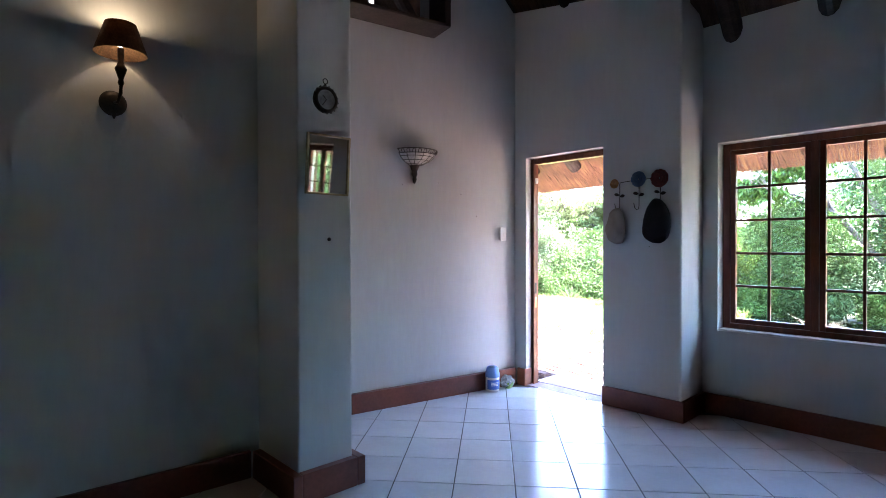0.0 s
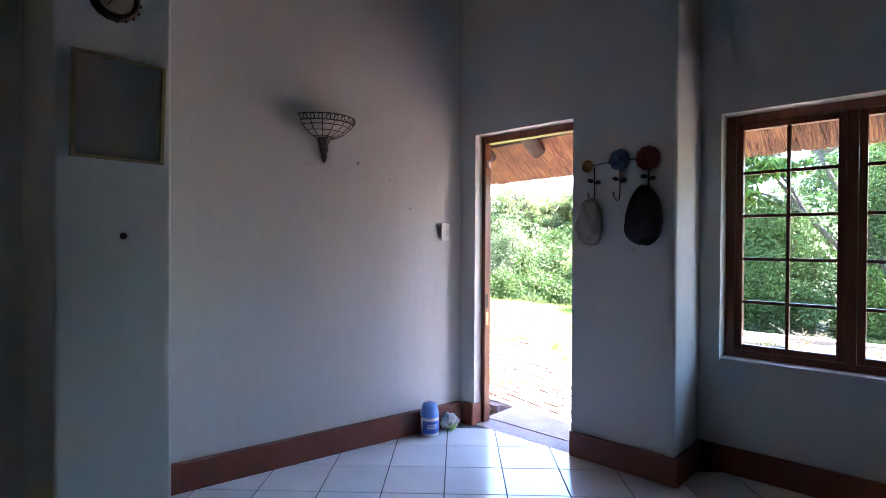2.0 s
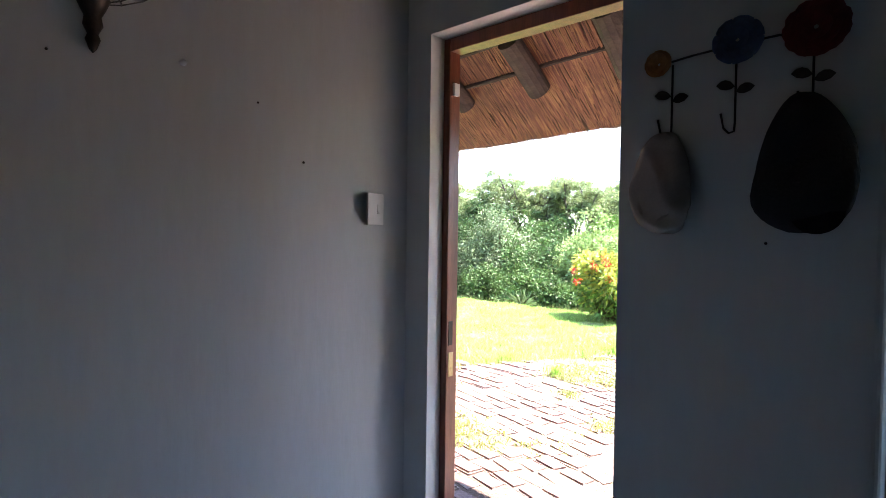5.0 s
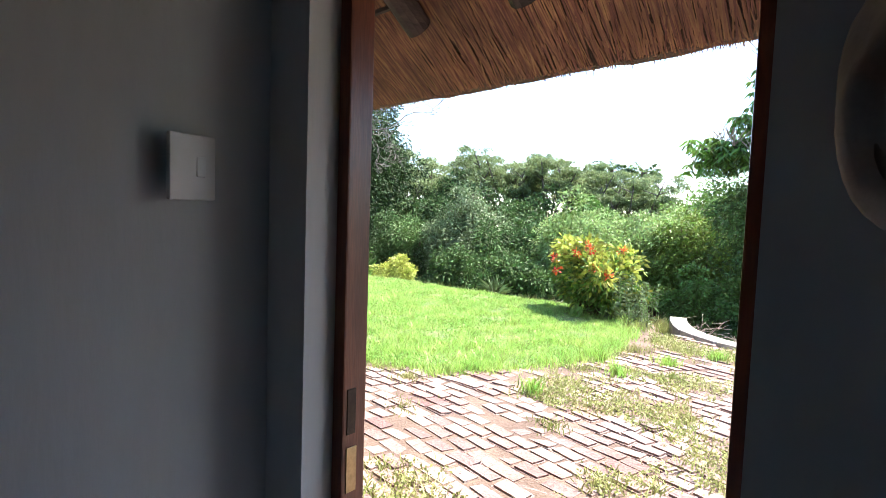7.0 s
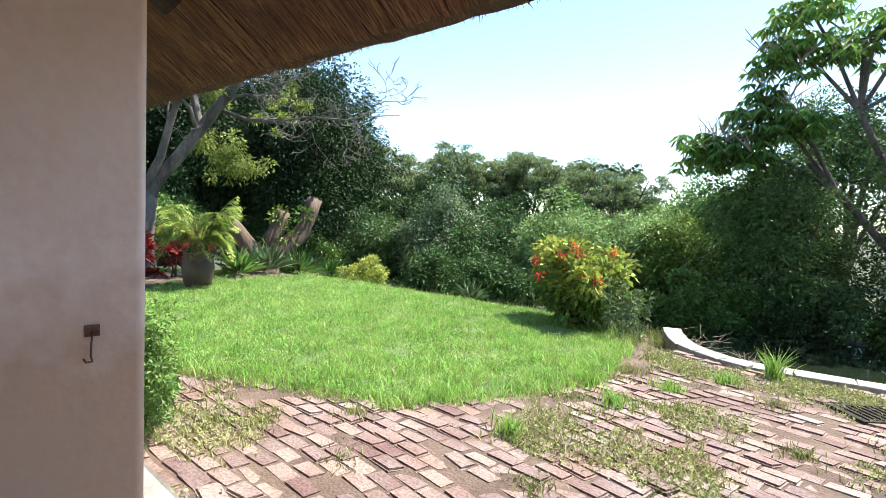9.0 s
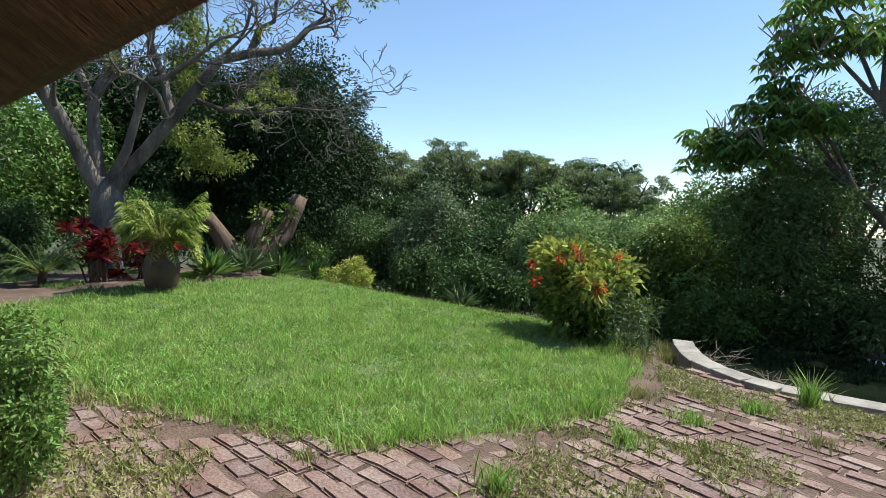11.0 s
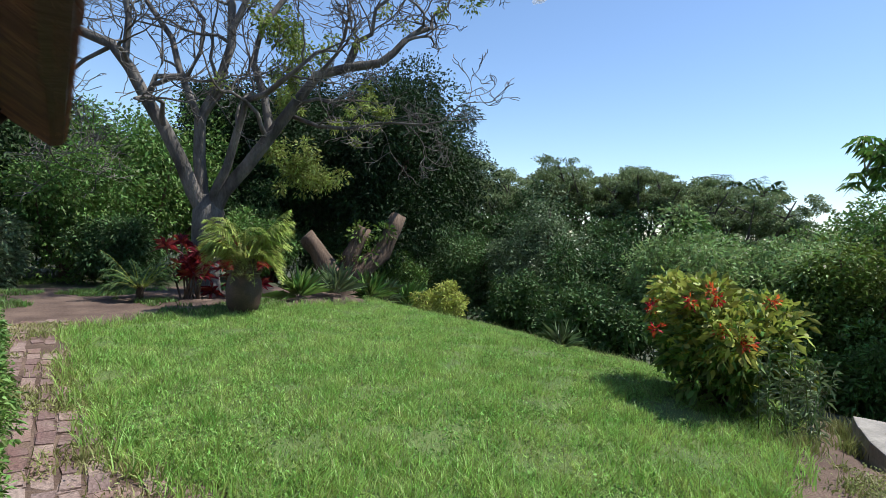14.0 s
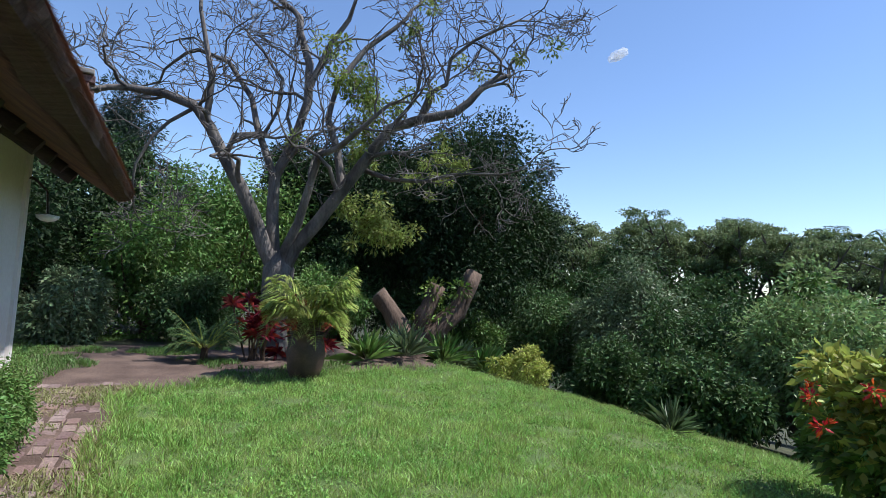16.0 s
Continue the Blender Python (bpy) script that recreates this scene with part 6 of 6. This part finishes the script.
spiky("agave", -4.25, 7.25, 90, 0.34, M_LEAF_G, 160, "grey-green spiky rosette plant at the lawn's edge", 0.05)
for k, (x, y) in enumerate([(-8.6, 7.2), (-10.5, 9.6), (-8.7, 8.2), (-8.5, 6.4), (-8.3, 5.6), (-9.4, 6.8), (-9.3, 9.4), (-8.9, 7.7), (-9.5, 8.9)]):
    spiky("strap_leaf_plant", x, y, 80, 0.55, M_LEAF_G if k % 2 else M_LEAF, 170 + k, "clump of arching strap leaves under the trees", 0.09)
for k, (x, y, h) in enumerate([(-8.95, 4.02, 0.95), (-8.9, 4.2, 0.65), (-8.8, 4.9, 0.95), (-9.0, 4.75, 0.6)]):
    rg = np.random.default_rng(185 + k)
    z = float(ground_z(x, y))
    t = thing("red_cordyline", (x, y, z), "bushy red-leaved cordyline behind the palm's pot", "cordyline")
    bm = bmesh.new()
    heads = []
    for q in range(6):
        top = Vector((x + rg.normal(0, 0.15), y + rg.normal(0, 0.15), z + h * rg.uniform(0.12, 0.95)))
        tube(bm, [(x + rg.normal(0, 0.03), y + rg.normal(0, 0.03), z - 0.08), top], [0.016, 0.011], 6)
        heads.append(np.array(top))
    part("stem_clump", bm, M_BARK_D, t)["kind"] = "stuff"
    n = 34
    a, e = rg.uniform(0, 6.28, n * 6), rg.uniform(-0.2, 1.3, n * 6)
    ax = np.column_stack([np.cos(a) * np.cos(e), np.sin(a) * np.cos(e), np.sin(e)])
    v, F = leaf_cards(rg, np.repeat(np.array(heads), n, 0) - ax * 0.01, ax, 0.23, 0.045, 0.3)
    raw("leaves", v, F, M_CORD, t)
bm = bmesh.new()
box(bm, -14.3, 12.4, -1.2, -12.9, 12.6, 0.05, 0.01)
tagged(part("garden_wall", bm, M_CONC), "low pale garden wall glimpsed behind the stump", "wall", kind="structure")

# chimney at the far gable
ch = thing("chimney", (-7.25, 1.50, 2.0), "square brown brick chimney above the thatch", "chimney")
for r in range(10):
    z = 2.35 + r * 0.075
    for k in range(8):
        bm = bmesh.new()
        s, q = k // 2, (k % 2)
        a = -0.21 + q * 0.215 + (0.05 if r % 2 else 0)
        box(bm, a, -0.215, z, a + 0.205, -0.115, z + 0.066, 0.003, Matrix.Translation((-7.25, 1.60, 0)) @ Matrix.Rotation(s * math.pi / 2, 4, "Z"))
        part("brick", bm, M_BRICK, ch)
bm = bmesh.new()
box(bm, -7.36, 1.49, 2.2, -7.14, 1.71, 3.06)
part("core", bm, M_GROUT, ch)
bm = bmesh.new()
box(bm, -7.5, 1.35, 3.10, -7.0, 1.85, 3.15, 0.01)
part("cap", bm, M_CONC, ch)

# lamp under the far eave
el = thing("eave_lamp", (-6.85, 1.62, 1.62), "small round white lamp under the eave", "lamp")
bm = bmesh.new()
lathe(bm, [(0.0, 0.0), (0.05, 0.01), (0.085, 0.035), (0.09, 0.06), (0.0, 0.075)], 18, (-6.85, 1.62, 1.62))
part("globe", bm, M_WHITE, el, smooth=True)
bm = bmesh.new()
tube(bm, [(-6.85, 1.62, 1.69), (-6.85, 1.60, 1.9), (-6.85, 1.50, 2.0), (-6.85, 1.42, 2.0)], [0.012] * 4, 7)
part("bracket", bm, M_IRON, el)

# a small cloud far off
bm = bmesh.new()
for k, (dx, dz, r, sx) in enumerate([(0, 0, 3.6, 1.5), (1.8, 0.9, 2.6, 1.3), (-2.6, -1.4, 2.7, 1.4), (0.2, 0.2, 2.2, 1.2)]):
    mm = Matrix.Translation((-195 + dx * 0.77, 237 + dx * 0.63, 134 + dz)) @ Matrix.Rotation(math.atan2(0.63, 0.77), 4, "Z") @ Matrix.Rotation(radians(-22), 4, "Y") @ Matrix.Diagonal((sx, 1, 0.8, 1))
    bmesh.ops.create_icosphere(bm, subdivisions=4, radius=r, matrix=mm)
for v in bm.verts:
    v.co += Vector((noise.noise(v.co * 0.5), noise.noise(v.co * 0.5 + Vector((9, 0, 0))), noise.noise(v.co * 0.5 + Vector((0, 9, 0))))) * 0.9
M_CLOUD = mat("white cloud", (0.88, 0.90, 0.93), (0.92, 0.93, 0.95), 1.0, 0.1, 1, 0, 0, amount=0.05, trans=0.5)
nn, ll = M_CLOUD.node_tree.nodes, M_CLOUD.node_tree.links
outn = nn["Material Output"]
thin, mixn = nn.new("ShaderNodeBsdfTransparent"), nn.new("ShaderNodeMixShader")
mixn.inputs[0].default_value = 0.72
ll.new(outn.inputs[0].links[0].from_socket, mixn.inputs[1])
ll.new(thin.outputs[0], mixn.inputs[2])
ll.new(mixn.outputs[0], outn.inputs[0])
tagged(part("cloud", bm, M_CLOUD, smooth=True), "small white fair-weather cloud in the blue sky", "cloud", kind="structure")

# cement apron with a brick edge at the foot of the house front
apron = thing("apron", (-1.9, 1.05, 0.0), "smooth pale cement apron with a broken brick edge along the house foot", "apron", kind="structure")
bm = bmesh.new()
ring = [(-1.235, 0.845), (-1.30, 1.10), (-1.75, 1.17), (-2.5, 1.25), (-2.48, 0.975)]
lo = [bm.verts.new((x, y, -0.05)) for x, y in ring]
hi = [bm.verts.new((x, y, 0.088 if k < 3 else 0.05)) for k, (x, y) in enumerate(ring)]
bm.faces.new(hi)
for k in range(5):
    bm.faces.new((lo[k], lo[(k + 1) % 5], hi[(k + 1) % 5], hi[k]))
bmesh.ops.recalc_face_normals(bm, faces=bm.faces)
part("slab", bm, M_CONC, apron)
for k, (x, y, z, a) in enumerate([(-1.245, 0.95, -0.002, 103), (-1.262, 1.045, 0.034, 106)]):
    bm = bmesh.new()
    box(bm, -0.105 + 0.03 * k, -0.03, 0, 0.105 - 0.02 * k, 0.03, 0.05, 0.007, Matrix.Translation((x, y, z)) @ Matrix.Rotation(radians(a), 4, "Z"))
    part("brick", bm, M_BRICK, apron)

# Pieces: floor tiles, then pavers
TS = 0.332
ca, sa = 0.7513, 0.6600
tile_bm = bmesh.new()
box(tile_bm, -TS / 2 + 0.003, -TS / 2 + 0.003, -0.012, TS / 2 - 0.003, TS / 2 - 0.003, 0.0, 0.0015)
tile_me = bpy.data.meshes.new("tile")
tile_bm.to_mesh(tile_me)
tile_bm.free()
tile_me.materials.append(M_TILE)
half_rest = []
for i in range(-22, 30):
    for j in range(-14, 34):
        u, w = (i + 0.5) * TS, (j + 0.5) * TS
        x, y = 1.041 + u * ca + w * sa, -0.969 + u * sa - w * ca
        lim = sconce_x(y) if y > -2.3 else 0.1
        if not (lim - 0.16 < x < 9.1 and -6.7 < y < (0.62 if x > 1.5 else 0.02)):
            continue
        if -0.25 < y and not (lim - 0.16 < x < 9.1):
            continue
        dz = FLOOR_Z + 0.0006 * math.sin(i * 12.9 + j * 7.7)
        mt = pose(x, y, dz, 0, 0, math.degrees(math.atan2(sa, ca)))
        if x < 3.6 and y > -4.3:
            ob = new("tile", tile_me)
            ob.parent = floor
            ob.matrix_parent_inverse = floor.matrix_world.inverted()
            ob.matrix_world = mt
        else:
            half_rest.append(mt)
vs, fs = [], []
q = np.array([[a, b, c] for a in (-0.163, 0.163) for b in (-0.163, 0.163) for c in (-0.012, 0.0)])
qf = np.array([(0, 1, 3, 2), (4, 6, 7, 5), (0, 4, 5, 1), (2, 3, 7, 6), (1, 5, 7, 3)])
for k, mt in enumerate(half_rest):
    A = np.array(mt)
    vs.append(q @ A[:3, :3].T + A[:3, 3])
    fs.append(qf + 8 * k)
rest = raw("far_tiles", np.concatenate(vs), np.concatenate(fs), M_TILE, floor)
rest["kind"] = "stuff"

pav = thing("pavement", (-0.5, 3.0, -0.05), "uneven worn red-brown brick paving with weeds in its joints", "paving", kind="structure")
rng = np.random.default_rng(140)
bricks = []
for s in range(6):
    bm = bmesh.new()
    lx, ly = 0.0930 + 0.0015 * (s % 3), 0.0540 - 0.0008 * (s % 3)
    vs = box(bm, -lx, -ly, -0.05, lx, ly, 0.0)
    for v in bm.verts:
        v.co.x += float(rng.normal(0, 0.0055))
        v.co.y += float(rng.normal(0, 0.0035))
        if v.co.z > -0.01:
            v.co.z += float(rng.normal(0, 0.0025))
    top = [e for e in bm.edges if all(v.co.z > -0.02 for v in e.verts)]
    bmesh.ops.bevel(bm, geom=top, offset=0.011, segments=2, affect="EDGES")
    me = bpy.data.meshes.new("paver")
    bm.to_mesh(me)
    bm.free()
    me.materials.append(M_BRICK)
    bricks.append(me)
B1, B2 = 0.192, 0.112


def course_angle(x):
    """The courses swing round from the house front towards the pond, in degrees."""
    f = min(1.0, max(0.0, (x + 1.9) / 1.3))
    return -5.5 - 9.0 * f * f * (3 - 2 * f)


SWING = [0.0]
for k in range(1, 281):
    SWING.append(SWING[-1] + 0.05 * math.tan(radians(course_angle(-9.0 + 0.05 * k))))
SWING_X = [-9.0 + 0.05 * k for k in range(281)]
far_v, far_f, cnt, near_n = [], [], 0, 0
src = [np.array([v.co[:] for v in me.vertices]) for me in bricks]
srf = [[tuple(p.vertices) for p in me.polygons] for me in bricks]
for r in range(-2, 78):
    for c in range(-42, 26):
        u = (c + (r * 0.43) % 1.0 + float(rng.normal(0, 0.025))) * B1
        w = r * B2 + float(rng.normal(0, 0.004))
        x = u
        y = -0.65 + w + float(np.interp(x, SWING_X, SWING))
        front = 0.63 if -0.12 < x < 1.2 else (0.15 - 0.557 * x if -1.22 < x <= 0 else (0.72 if x >= 1.2 else 0.69 - 0.114 * x))
        kerb_y = float(np.interp(x, [-1.1, -0.9, -0.66, -0.3, 0.15, 0.7, 4.0], [6.75, 6.4, 5.92, 5.62, 5.55, 5.6, 5.5]))
        if y < front + 0.02 or y > kerb_y or x > 4.0 or x < -7.6:
            continue
        if x < -1.0 and all(bool(inside(LAWN, np.array(x + a), np.array(y + b))) for a, b in ((0, 0), (0.12, -0.1), (0, -0.16))):
            continue
        if x < -3.2 and y > 2.35 or (x < -1.2 and y > 5.2):
            continue
        if abs((x - 0.80) * 0.788 + (y - 4.92) * 0.616) < 0.26 and abs(-(x - 0.80) * 0.616 + (y - 4.92) * 0.788) < 0.2:
            continue
        gone = noise.noise(Vector((x * 1.1, y * 1.1, 3.3)))
        if gone > 0.45 or (x < -0.7 and y > 4.6 and gone > 0.0):
            continue
        sink = -0.012 * max(0, noise.noise(Vector((x * 0.9, y * 0.9, 0)))) + float(rng.normal(0, 0.0042))
        rot = course_angle(x) + float(rng.normal(0, 3.6))
        mt = pose(x, y, sink + float(ground_z(x, y)) * 0.3, float(rng.normal(0, 1.7)), float(rng.normal(0, 1.0)), rot)
        k = int(rng.integers(6))
        if -3.1 < x < 0.5 and 1.05 < y < 2.95 and near_n < 300:
            ob = new("paver", bricks[k])
            ob.parent = pav
            ob.matrix_parent_inverse = pav.matrix_world.inverted()
            ob.matrix_world = mt
            near_n += 1
        else:
            A = np.array(mt)
            far_v.append(src[k] @ A[:3, :3].T + A[:3, 3])
            far_f += [tuple(i + cnt for i in f) for f in srf[k]]
            cnt += len(src[k])
me = bpy.data.meshes.new("far_pavers")
me.from_pydata(np.concatenate(far_v).tolist(), [], far_f)
me.materials.append(M_BRICK_J)
ob = new("far_pavers", me)
ob.parent = pav
ob.matrix_parent_inverse = pav.matrix_world.inverted()
ob["kind"] = "stuff"
